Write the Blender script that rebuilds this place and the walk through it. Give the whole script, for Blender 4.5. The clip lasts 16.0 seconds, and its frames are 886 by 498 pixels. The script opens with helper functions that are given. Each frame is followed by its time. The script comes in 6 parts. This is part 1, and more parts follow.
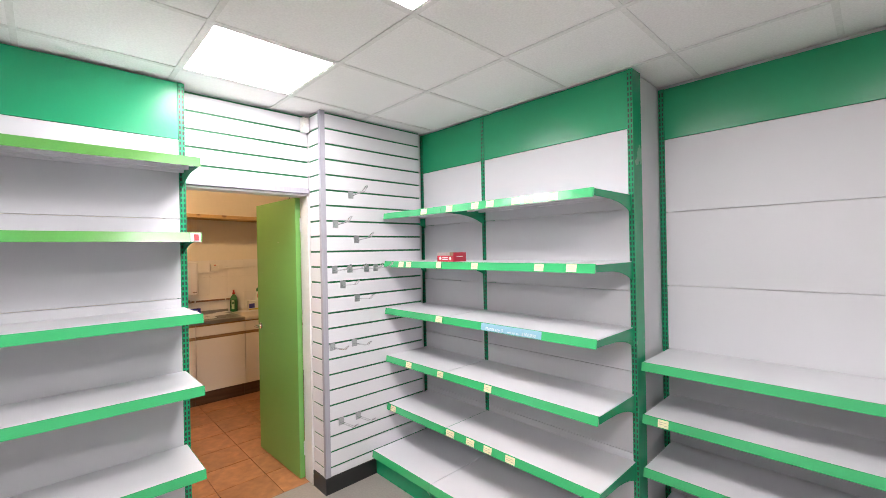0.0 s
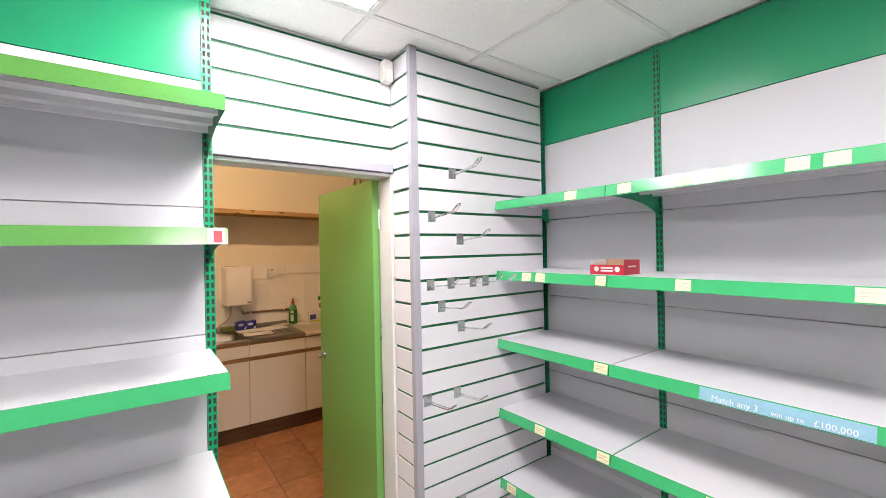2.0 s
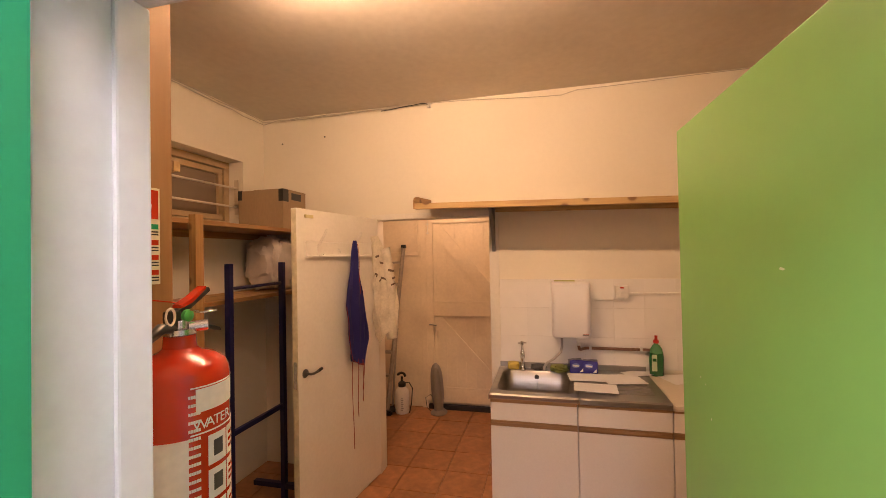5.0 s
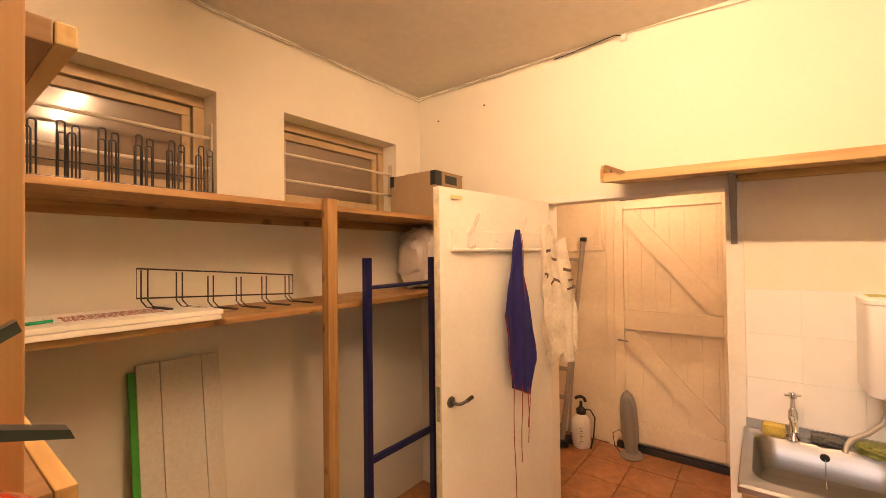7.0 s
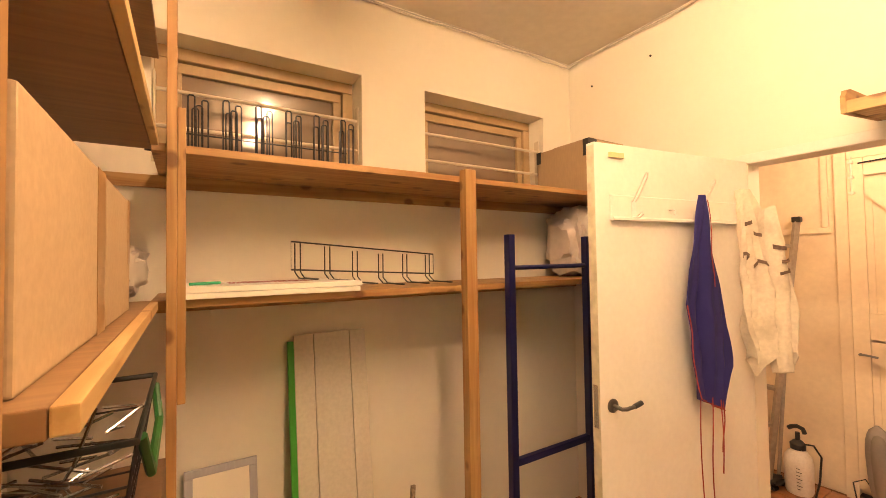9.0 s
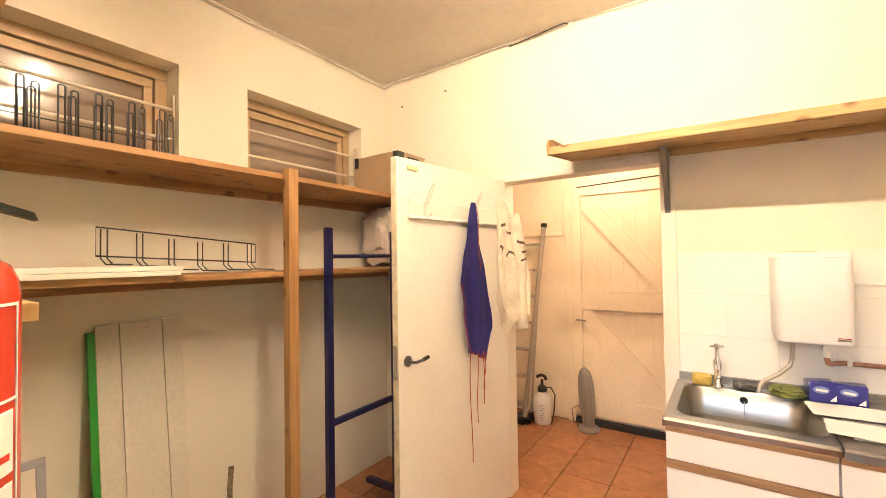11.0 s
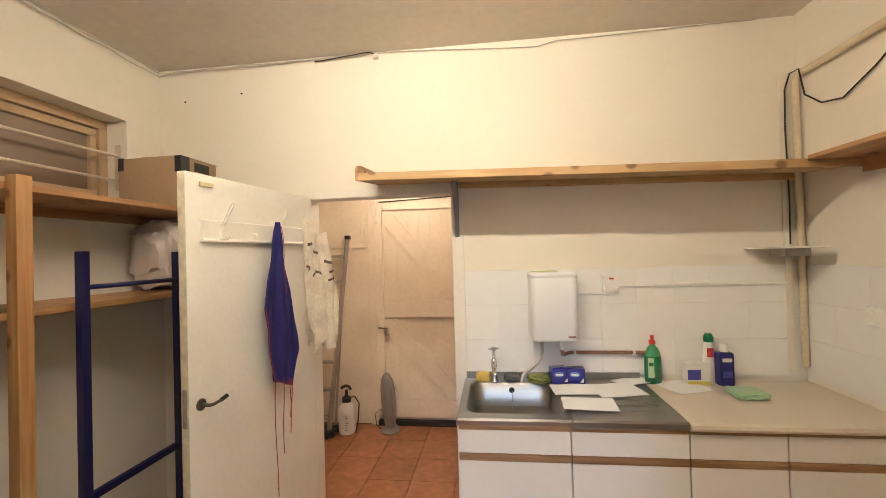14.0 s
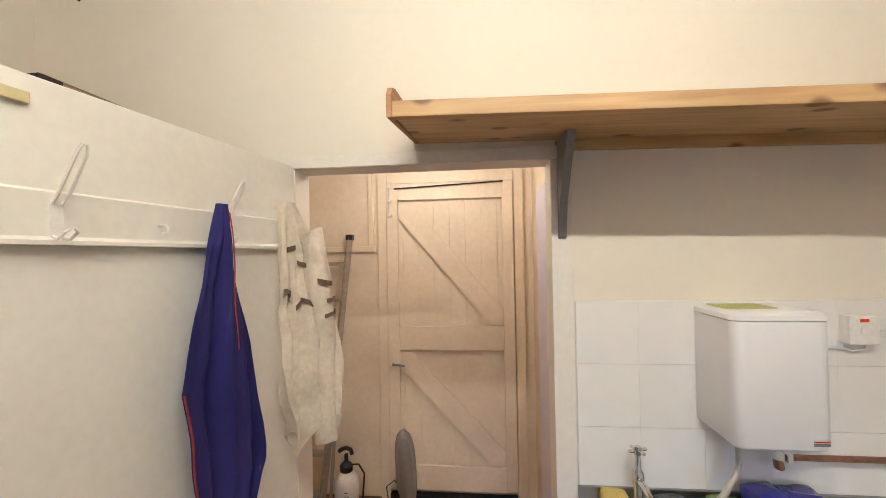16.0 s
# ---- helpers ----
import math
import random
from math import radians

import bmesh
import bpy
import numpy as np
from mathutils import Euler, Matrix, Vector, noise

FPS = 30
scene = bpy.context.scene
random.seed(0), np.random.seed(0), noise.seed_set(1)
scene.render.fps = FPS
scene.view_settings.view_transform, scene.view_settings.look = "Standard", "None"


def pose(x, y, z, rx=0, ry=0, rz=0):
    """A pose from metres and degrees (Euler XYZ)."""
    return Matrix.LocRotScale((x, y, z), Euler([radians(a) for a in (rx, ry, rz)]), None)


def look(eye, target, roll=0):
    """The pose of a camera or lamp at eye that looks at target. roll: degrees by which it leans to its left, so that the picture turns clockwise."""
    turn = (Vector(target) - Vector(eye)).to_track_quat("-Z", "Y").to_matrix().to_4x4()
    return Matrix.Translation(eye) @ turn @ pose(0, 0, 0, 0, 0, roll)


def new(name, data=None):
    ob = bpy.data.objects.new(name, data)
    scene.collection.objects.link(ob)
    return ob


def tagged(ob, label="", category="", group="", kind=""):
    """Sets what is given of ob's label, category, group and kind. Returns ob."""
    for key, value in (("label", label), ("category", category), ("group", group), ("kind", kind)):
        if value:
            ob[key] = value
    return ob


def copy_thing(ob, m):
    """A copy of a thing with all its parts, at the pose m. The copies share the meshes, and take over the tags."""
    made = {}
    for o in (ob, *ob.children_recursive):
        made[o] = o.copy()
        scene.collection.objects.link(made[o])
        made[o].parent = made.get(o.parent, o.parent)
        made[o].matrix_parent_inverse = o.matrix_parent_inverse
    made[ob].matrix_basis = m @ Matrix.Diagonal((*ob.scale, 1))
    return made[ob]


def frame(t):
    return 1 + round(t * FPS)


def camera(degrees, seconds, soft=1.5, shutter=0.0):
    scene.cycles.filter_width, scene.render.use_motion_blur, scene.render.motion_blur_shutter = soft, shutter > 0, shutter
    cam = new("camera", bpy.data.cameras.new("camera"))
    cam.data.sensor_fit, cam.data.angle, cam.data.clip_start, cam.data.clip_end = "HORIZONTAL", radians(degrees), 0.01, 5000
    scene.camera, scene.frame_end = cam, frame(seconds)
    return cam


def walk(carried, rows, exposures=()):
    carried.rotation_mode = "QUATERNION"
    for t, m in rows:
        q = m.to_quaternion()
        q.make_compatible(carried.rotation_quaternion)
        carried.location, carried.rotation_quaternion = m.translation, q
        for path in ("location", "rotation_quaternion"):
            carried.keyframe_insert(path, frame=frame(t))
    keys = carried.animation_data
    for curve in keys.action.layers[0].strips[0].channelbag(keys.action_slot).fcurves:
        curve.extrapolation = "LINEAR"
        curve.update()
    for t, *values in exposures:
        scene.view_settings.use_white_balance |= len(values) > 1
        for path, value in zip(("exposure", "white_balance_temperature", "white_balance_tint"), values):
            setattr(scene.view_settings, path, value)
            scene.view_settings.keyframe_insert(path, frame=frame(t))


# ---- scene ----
cam = camera(93.7, 16.0, 0.85)
PATH = [
    (0, (0.203, 0.243, 1.637), (-1.246, 1.622, 1.636), -1.1),
    (0.5, (-0.069, 0.17, 1.651), (-1.497, 1.57, 1.639), -1.2),
    (1, (-0.33, 0.23, 1.668), (-1.769, 1.618, 1.649), -1.4),
    (1.5, (-0.571, 0.373, 1.685), (-2.083, 1.682, 1.664), -1.3),
    (2, (-0.8, 0.588, 1.667), (-2.413, 1.77, 1.671), -1.1),
    (2.5, (-1.007, 0.841, 1.663), (-2.731, 1.855, 1.677), -1.0),
    (3, (-1.248, 1.029, 1.663), (-3.087, 1.814, 1.68), -1.2),
    (3.5, (-1.508, 1.18, 1.679), (-3.444, 1.682, 1.706), -1.1),
    (4, (-1.751, 1.28, 1.696), (-3.745, 1.435, 1.729), -1.3),
    (4.5, (-2.029, 1.254, 1.696), (-4.02, 1.07, 1.737), -1.1),
    (5, (-2.298, 1.202, 1.738), (-4.24, 0.727, 1.769), -1.1),
    (7.5, (-3.115, 0.873, 1.714), (-4.557, -0.513, 1.760), -0.6),
    (8, (-3.194, 0.804, 1.671), (-4.461, -0.742, 1.732), -0.6),
    (8.2, (-3.194, 0.779, 1.660), (-4.400, -0.815, 1.713), -0.6),
    (8.7, (-3.190, 0.775, 1.625), (-4.280, -0.903, 1.680), -0.8),
    (9.2, (-3.165, 0.820, 1.575), (-4.210, -0.886, 1.632), -0.9),
    (9.8, (-3.130, 0.890, 1.510), (-4.263, -0.758, 1.568), -1.1),
    (10.3, (-3.078, 0.948, 1.487), (-4.359, -0.584, 1.538), -1.1),
    (10.5, (-3.045, 0.996, 1.496), (-4.440, -0.434, 1.549), -1.0),
    (11, (-2.961, 1.081, 1.536), (-4.612, -0.046, 1.585), -0.9),
    (11.5, (-2.844, 1.123, 1.589), (-4.672, 0.312, 1.634), -1.3),
    (12, (-2.722, 1.185, 1.624), (-4.642, 0.627, 1.67), -1.4),
    (12.5, (-2.613, 1.237, 1.629), (-4.584, 0.904, 1.674), -1.5),
    (13, (-2.557, 1.186, 1.645), (-4.547, 0.986, 1.682), -1.6),
    (13.5, (-2.663, 1.09, 1.657), (-4.655, 0.908, 1.689), -1.6),
    (14, (-2.894, 1.048, 1.657), (-4.88, 0.806, 1.683), -1.6),
    (14.5, (-3.235, 0.96, 1.669), (-5.204, 0.612, 1.694), -1.5),
    (15, (-3.567, 0.862, 1.685), (-5.532, 0.486, 1.705), -1.5),
    (15.5, (-3.848, 0.744, 1.705), (-5.813, 0.371, 1.731), -1.3),
    (16, (-3.995, 0.577, 1.711), (-5.984, 0.371, 1.742), -1.0),
]
EXPOSURES = [(0, 0.14, 6600, 18), (2, 0.11, 6600, 18), (3.5, 0.03, 6600, 19), (4.2, 0.05, 6700, 21), (5, 0.25, 6800, 33), (7.3, 1.06, 7050, 28), (8.2, 1.13, 7100, 27), (10.3, 1.7, 5800, 14), (11, 1.65, 5400, 11), (12, 1.35, 5050, 8), (13, 1.09, 4740, 8), (14, 0.88, 4680, 7), (15, 0.78, 4480, 7), (16, 0.74, 4280, 6)]
walk(cam, [(t, look(eye, target, roll)) for t, eye, target, roll in PATH], EXPOSURES)

# ---- world and lamps ----
world = bpy.data.worlds.new("world")
scene.world = world
world.use_nodes = True
world.node_tree.nodes["Background"].inputs[0].default_value = (0.5, 0.6, 0.8, 1)
world.node_tree.nodes["Background"].inputs[1].default_value = 0.02
PANEL_LIGHT, TUBE_LIGHT, LOBBY_LIGHT = 28.0, 195.0, 125.0


# ---- materials ----
def rgb(h):
    return tuple(((int(h[i:i + 2], 16) / 255 + 0.055) / 1.055) ** 2.4 if int(h[i:i + 2], 16) > 10 else int(h[i:i + 2], 16) / 3294.6 for i in (0, 2, 4)) + (1,)


def mat(name, color, rough=0.5, metal=0.0, grain=60, vary=0.06, blotch=2.5, stain=0.08, bump=0.05, stretch=(1, 1, 1), coat=0.0, piece=0.0, dirt_or_tint=None):
    """A surface with colour variation at two scales, uneven gloss and fine relief; the last argument: colour and amount
    of stains or tinted patches.
    """
    m = bpy.data.materials.new(name)
    m.use_nodes = True
    n, l = m.node_tree.nodes, m.node_tree.links
    b = n["Principled BSDF"]
    b.inputs["Metallic"].default_value, b.inputs["Coat Weight"].default_value, b.inputs["Coat Roughness"].default_value = metal, coat, 0.16
    co, mp = n.new("ShaderNodeTexCoord"), n.new("ShaderNodeMapping")
    mp.inputs["Scale"].default_value = stretch
    l.new(co.outputs["Object"], mp.inputs[0])
    fine, wide = n.new("ShaderNodeTexNoise"), n.new("ShaderNodeTexNoise")
    fine.inputs["Scale"].default_value, wide.inputs["Scale"].default_value = grain, blotch
    fine.inputs["Detail"].default_value, wide.inputs["Detail"].default_value = 4, 6
    l.new(mp.outputs[0], fine.inputs[0])
    l.new(mp.outputs[0], wide.inputs[0])
    col = [v for v in color[:3]]

    def shade(k):
        return tuple(min(1, v * k) for v in col) + (1,)
    r1, r2 = n.new("ShaderNodeValToRGB"), n.new("ShaderNodeMix")
    r1.color_ramp.elements[0].position, r1.color_ramp.elements[1].position = 0.3, 0.7
    r1.color_ramp.elements[0].color, r1.color_ramp.elements[1].color = shade(1 - vary), shade(1 + vary)
    l.new(fine.outputs[0], r1.inputs[0])
    r2.data_type, r2.blend_type = "RGBA", "MIX"
    ramp = n.new("ShaderNodeMapRange")
    ramp.inputs[1].default_value, ramp.inputs[2].default_value, ramp.inputs[4].default_value = 0.45, 0.75, 1.0
    l.new(wide.outputs[0], ramp.inputs[0])
    f = n.new("ShaderNodeMath")
    f.operation = "MULTIPLY"
    f.inputs[1].default_value = stain if dirt_or_tint is None else dirt_or_tint[1]
    l.new(ramp.outputs[0], f.inputs[0])
    l.new(f.outputs[0], r2.inputs[0])
    l.new(r1.outputs[0], r2.inputs[6])
    r2.inputs[7].default_value = shade(0.45) if dirt_or_tint is None else dirt_or_tint[0]
    out = r2.outputs[2]
    if piece:
        info, hsv, mr = n.new("ShaderNodeObjectInfo"), n.new("ShaderNodeHueSaturation"), n.new("ShaderNodeMapRange")
        mr.inputs[3].default_value, mr.inputs[4].default_value = 1 - piece, 1 + piece
        l.new(info.outputs["Random"], mr.inputs[0])
        l.new(mr.outputs[0], hsv.inputs["Value"])
        l.new(out, hsv.inputs["Color"])
        out = hsv.outputs[0]
    l.new(out, b.inputs["Base Color"])
    rr = n.new("ShaderNodeMapRange")
    rr.inputs[3].default_value, rr.inputs[4].default_value = max(0.02, rough * 0.86), min(1, rough * 1.16)
    l.new(wide.outputs[0], rr.inputs[0])
    l.new(rr.outputs[0], b.inputs["Roughness"])
    if bump:
        bp = n.new("ShaderNodeBump")
        bp.inputs["Strength"].default_value, bp.inputs["Distance"].default_value = bump, 0.004
        l.new(fine.outputs[0], bp.inputs["Height"])
        l.new(bp.outputs[0], b.inputs["Normal"])
    return m


def wood(name, light, dark, axis=1, rough=0.55, knots=True):
    """Pine with long grain along an axis and a few knots."""
    m = bpy.data.materials.new(name)
    m.use_nodes = True
    n, l = m.node_tree.nodes, m.node_tree.links
    b = n["Principled BSDF"]
    co, mp, wv, nz = (n.new("ShaderNode" + k) for k in ("TexCoord", "Mapping", "TexNoise", "TexNoise"))
    s = [22, 22, 22]
    s[axis] = 1.3
    mp.inputs["Scale"].default_value = s
    l.new(co.outputs["Object"], mp.inputs[0])
    l.new(mp.outputs[0], wv.inputs[0])
    wv.inputs["Scale"].default_value, wv.inputs["Detail"].default_value, wv.inputs["Distortion"].default_value = 1.6, 5, 0.6
    l.new(co.outputs["Object"], nz.inputs[0])
    nz.inputs["Scale"].default_value = 3
    r = n.new("ShaderNodeValToRGB")
    r.color_ramp.elements[0].position, r.color_ramp.elements[1].position = 0.33, 0.68
    r.color_ramp.elements[0].color, r.color_ramp.elements[1].color = dark, light
    l.new(wv.outputs[0], r.inputs[0])
    last = r.outputs[0]
    mx = n.new("ShaderNodeMix")
    mx.data_type, mx.blend_type = "RGBA", "MULTIPLY"
    mx.inputs[0].default_value = 0.35
    l.new(last, mx.inputs[6])
    l.new(nz.outputs[0], mx.inputs[7])
    last = mx.outputs[2]
    if knots:
        vo, km = n.new("ShaderNodeTexVoronoi"), n.new("ShaderNodeMapping")
        k = [8.5, 8.5, 8.5]
        k[axis] = 6.5
        km.inputs["Scale"].default_value = k
        l.new(co.outputs["Object"], km.inputs[0])
        l.new(km.outputs[0], vo.inputs[0])
        vo.inputs["Scale"].default_value = 1
        kr = n.new("ShaderNodeMapRange")
        kr.inputs[1].default_value, kr.inputs[2].default_value, kr.inputs[3].default_value, kr.inputs[4].default_value = 0.13, 0.22, 0.75, 0.0
        l.new(vo.outputs["Distance"], kr.inputs[0])
        kx = n.new("ShaderNodeMix")
        kx.data_type = "RGBA"
        l.new(kr.outputs[0], kx.inputs[0])
        l.new(last, kx.inputs[6])
        kx.inputs[7].default_value = (0.10, 0.035, 0.012, 1)
        last = kx.outputs[2]
    l.new(last, b.inputs["Base Color"])
    b.inputs["Roughness"].default_value = rough
    bp = n.new("ShaderNodeBump")
    bp.inputs["Strength"].default_value, bp.inputs["Distance"].default_value = 0.15, 0.002
    l.new(wv.outputs[0], bp.inputs["Height"])
    l.new(bp.outputs[0], b.inputs["Normal"])
    return m


def glow(name, color, strength):
    m = bpy.data.materials.new(name)
    m.use_nodes = True
    n, l = m.node_tree.nodes, m.node_tree.links
    b = n["Principled BSDF"]
    b.inputs["Base Color"].default_value, b.inputs["Emission Color"].default_value, b.inputs["Emission Strength"].default_value = (0.9, 0.9, 0.9, 1), color, strength
    return m


def glass(name, color, rough=0.02):
    m = bpy.data.materials.new(name)
    m.use_nodes = True
    b = m.node_tree.nodes["Principled BSDF"]
    b.inputs["Base Color"].default_value, b.inputs["Roughness"].default_value, b.inputs["Transmission Weight"].default_value, b.inputs["IOR"].default_value = color, rough, 1.0, 1.45
    return m


M_SHELF = mat("shelf_enamel", rgb("d2d3d7"), 0.38, grain=300, vary=0.015, stain=0.03, bump=0.02, blotch=4)
M_PANEL = mat("panel_enamel", rgb("cdced2"), 0.45, grain=250, vary=0.02, stain=0.03, bump=0.02, blotch=3)
M_GREEN = mat("green_enamel", (0.004, 0.31, 0.135, 1), 0.26, grain=200, vary=0.015, stain=0.01, bump=0.012)
M_STRIP = mat("green_strip", (0.03, 0.42, 0.15, 1), 0.2, grain=150, vary=0.03, stain=0.03, bump=0.02, coat=0.8)
M_GROOVE = mat("green_insert", (0.003, 0.15, 0.055, 1), 0.4, grain=100, bump=0.02)
# Near-black: the shade inside slots and holes, also nails and print.
M_DARK = mat("dark_gap", rgb("1c1d1d"), 0.7)
# Lime and green patches: a yellowish reflection put into the strip's colour.
M_LIME_SHEEN = mat("lime_sheen_strip", (0.10, 0.34, 0.065, 1), 0.22, grain=150, vary=0.05, stain=0.06, bump=0.02, coat=0.8, blotch=2, dirt_or_tint=((0.04, 0.40, 0.10, 1), 0.7))
M_SLAT = mat("slat_laminate", rgb("dfdfe3"), 0.4, grain=180, vary=0.02, stain=0.02, bump=0.02, piece=0.015)
M_ALU = mat("brushed_aluminium", rgb("a9a8b2"), 0.62, 0.1, grain=120, stretch=(1, 1, 0.05), bump=0.05)
M_CEIL = mat("ceiling_tile", rgb("faf9f8"), 0.9, grain=110, vary=0.045, stain=0.02, bump=0.35)
M_GRID = mat("ceiling_grid", rgb("eeedeb"), 0.5, bump=0.02)
M_SHOPFLOOR = mat("grey_vinyl", rgb("8d8781"), 0.5, grain=80, vary=0.08, stain=0.15, bump=0.05)
M_SHOPWALL = mat("shop_wall_paint", rgb("d8d8d8"), 0.8, stain=0.04)
M_PLASTER = mat("plaster_paint", (0.79, 0.745, 0.645, 1), 0.72, grain=28, vary=0.012, blotch=1.3, dirt_or_tint=((0.55, 0.47, 0.34, 1), 0.13), bump=0.12)
M_KCEIL = mat("kitchen_ceiling_paint", (0.68, 0.64, 0.57, 1), 0.85, grain=20, vary=0.04, blotch=1.2, dirt_or_tint=((0.42, 0.36, 0.28, 1), 0.25), bump=0.25)
M_GLOSS = mat("white_gloss_paint", (0.78, 0.75, 0.68, 1), 0.35, grain=40, vary=0.03, blotch=3, dirt_or_tint=((0.45, 0.38, 0.28, 1), 0.15), bump=0.12)
M_LOBBY = mat("lobby_board_paint", (0.82, 0.715, 0.55, 1), 0.5, grain=30, vary=0.04, blotch=2.2, dirt_or_tint=((0.40, 0.29, 0.19, 1), 0.27), bump=0.25)
M_FRAME = mat("door_frame_paint", rgb("dedede"), 0.35, grain=50, vary=0.03, stain=0.06, bump=0.08)
M_GDOOR = mat("green_gloss_paint", (0.15, 0.385, 0.092, 1), 0.34, grain=25, vary=0.012, blotch=2, stain=0.03, bump=0.05, coat=0.12)
M_PINE = wood("pine_along_x", (0.54, 0.325, 0.125, 1), (0.36, 0.175, 0.06, 1), 0)
M_PINEY = wood("pine_along_y", (0.66, 0.47, 0.21, 1), (0.48, 0.29, 0.11, 1), 1)
M_PINEZ = wood("pine_along_z", (0.55, 0.335, 0.13, 1), (0.38, 0.19, 0.065, 1), 2)
M_PLY = wood("hardboard", (0.30, 0.17, 0.075, 1), (0.22, 0.115, 0.05, 1), 0, knots=False)
M_PLYZ = wood("plywood_end", (0.40, 0.22, 0.08, 1), (0.33, 0.17, 0.06, 1), 2, knots=False)
M_TRIMWOOD = wood("oak_trim", (0.44, 0.27, 0.125, 1), (0.24, 0.125, 0.05, 1), 1, 0.4, False)
M_PLINTH = wood("plinth_wood", (0.16, 0.085, 0.04, 1), (0.09, 0.045, 0.02, 1), 1, 0.5, False)
M_TERRA = mat("terracotta", (0.37, 0.165, 0.072, 1), 0.38, grain=14, vary=0.25, blotch=5, dirt_or_tint=((0.20, 0.075, 0.03, 1), 0.5), bump=0.12, piece=0.13)
M_GROUT = mat("grout", (0.27, 0.135, 0.065, 1), 0.9, grain=90, vary=0.2)
M_WTILE = mat("wall_tile_glaze", (0.83, 0.815, 0.79, 1), 0.16, grain=12, vary=0.015, stain=0.03, bump=0.03, piece=0.02)
M_WGROUT = mat("wall_grout", (0.77, 0.745, 0.70, 1), 0.9, grain=90, vary=0.05)
M_STEEL = mat("stainless_steel", (0.34, 0.325, 0.30, 1), 0.34, 1.0, grain=60, vary=0.06, stretch=(1, 0.06, 1), stain=0.15, bump=0.05)
M_CHROME = mat("chrome", (0.75, 0.75, 0.76, 1), 0.12, 1.0, bump=0.0)
M_ZINC = mat("bright_zinc", (0.62, 0.63, 0.66, 1), 0.25, 1.0, bump=0.02)
M_UNIT = mat("unit_laminate", (0.74, 0.71, 0.65, 1), 0.4, grain=120, vary=0.02, stain=0.05, bump=0.03)
M_WORKTOP = mat("cream_worktop", (0.60, 0.53, 0.42, 1), 0.35, grain=220, vary=0.1, stain=0.1, bump=0.03)
M_HEATER = mat("heater_enamel", (0.86, 0.86, 0.88, 1), 0.3, grain=90, vary=0.003, stain=0.0, bump=0.0)
M_PLASTIC = mat("white_plastic", (0.80, 0.78, 0.74, 1), 0.35, bump=0.02)
M_COPPER = mat("dull_copper", (0.34, 0.19, 0.13, 1), 0.45, 0.8, grain=50, vary=0.2, stain=0.4)
M_GREYPIPE = mat("grey_pipe", (0.42, 0.39, 0.35, 1), 0.4, 0.5)
M_BLUE = mat("navy_enamel", (0.007, 0.008, 0.065, 1), 0.4, stain=0.2, bump=0.04)
M_APRON = mat("navy_cloth", (0.011, 0.009, 0.115, 1), 0.85, grain=400, vary=0.12, stain=0.15, bump=0.3)
M_REDTAPE = mat("red_binding", (0.27, 0.03, 0.025, 1), 0.8, grain=300)
M_COAT = mat("soiled_canvas", (0.67, 0.60, 0.48, 1), 0.9, grain=60, vary=0.08, blotch=9, dirt_or_tint=((0.27, 0.20, 0.13, 1), 0.6), bump=0.3)
M_CARD = mat("cardboard", (0.36, 0.25, 0.145, 1), 0.8, grain=120, vary=0.06, stain=0.1, stretch=(1, 1, 0.2), bump=0.08)
M_TAPE = mat("packing_tape", (0.30, 0.17, 0.07, 1), 0.3, bump=0.02)
M_BLACK = mat("black_plastic", (0.018, 0.018, 0.019, 1), 0.4, bump=0.03)
M_WIRE = mat("dark_wire", (0.03, 0.028, 0.032, 1), 0.4, 0.4)
M_BAR = mat("cream_bar", (0.62, 0.55, 0.44, 1), 0.4)
M_RED = mat("extinguisher_red", (0.50, 0.026, 0.004, 1), 0.24, grain=20, vary=0.04, stain=0.1, coat=0.25, bump=0.02)
M_WHITEINK = mat("white_label", (0.74, 0.73, 0.70, 1), 0.5, bump=0.02)
M_FADEDINK = mat("faded_print", (0.50, 0.47, 0.36, 1), 0.6)
M_TORN = mat("torn_paper", (0.72, 0.72, 0.70, 1), 0.6, vary=0.05, stain=0.2, blotch=40)
M_STICKER = mat("red_sticker", (0.50, 0.03, 0.04, 1), 0.4)
M_YELLOW = mat("price_label", (0.80, 0.74, 0.48, 1), 0.5, stain=0.12, bump=0.02)
M_BAG = mat("plastic_bag", (0.55, 0.50, 0.45, 1), 0.35, grain=22, vary=0.06, dirt_or_tint=((0.45, 0.22, 0.14, 1), 0.25), bump=0.4)
M_GREYMETAL = mat("grey_bracket", (0.23, 0.235, 0.24, 1), 0.45, 0.5)
M_WINPAINT = mat("window_paint", (0.5, 0.361, 0.202, 1), 0.4, grain=40, vary=0.05, blotch=4, dirt_or_tint=((0.22, 0.15, 0.09, 1), 0.35), bump=0.15)
M_WINGLASS = mat("painted_pane", (0.24, 0.175, 0.125, 1), 0.1, grain=10, vary=0.04, stain=0.2, bump=0.02, coat=0.6)


# ---- mesh helpers ----
INV = {}


def thing(name, label, category, loc=(0, 0, 0), group="", kind="", m=None):
    """An Empty at the thing's base. With m its parts are made in its own axes, else in the world's."""
    ob = new(name)
    ob.empty_display_size = 0.05
    ob.matrix_basis = m if m is not None else Matrix.Translation(loc)
    INV[ob.name] = Matrix.Identity(4) if m is not None else Matrix.Translation([-v for v in loc])
    return tagged(ob, label, category, group, kind)


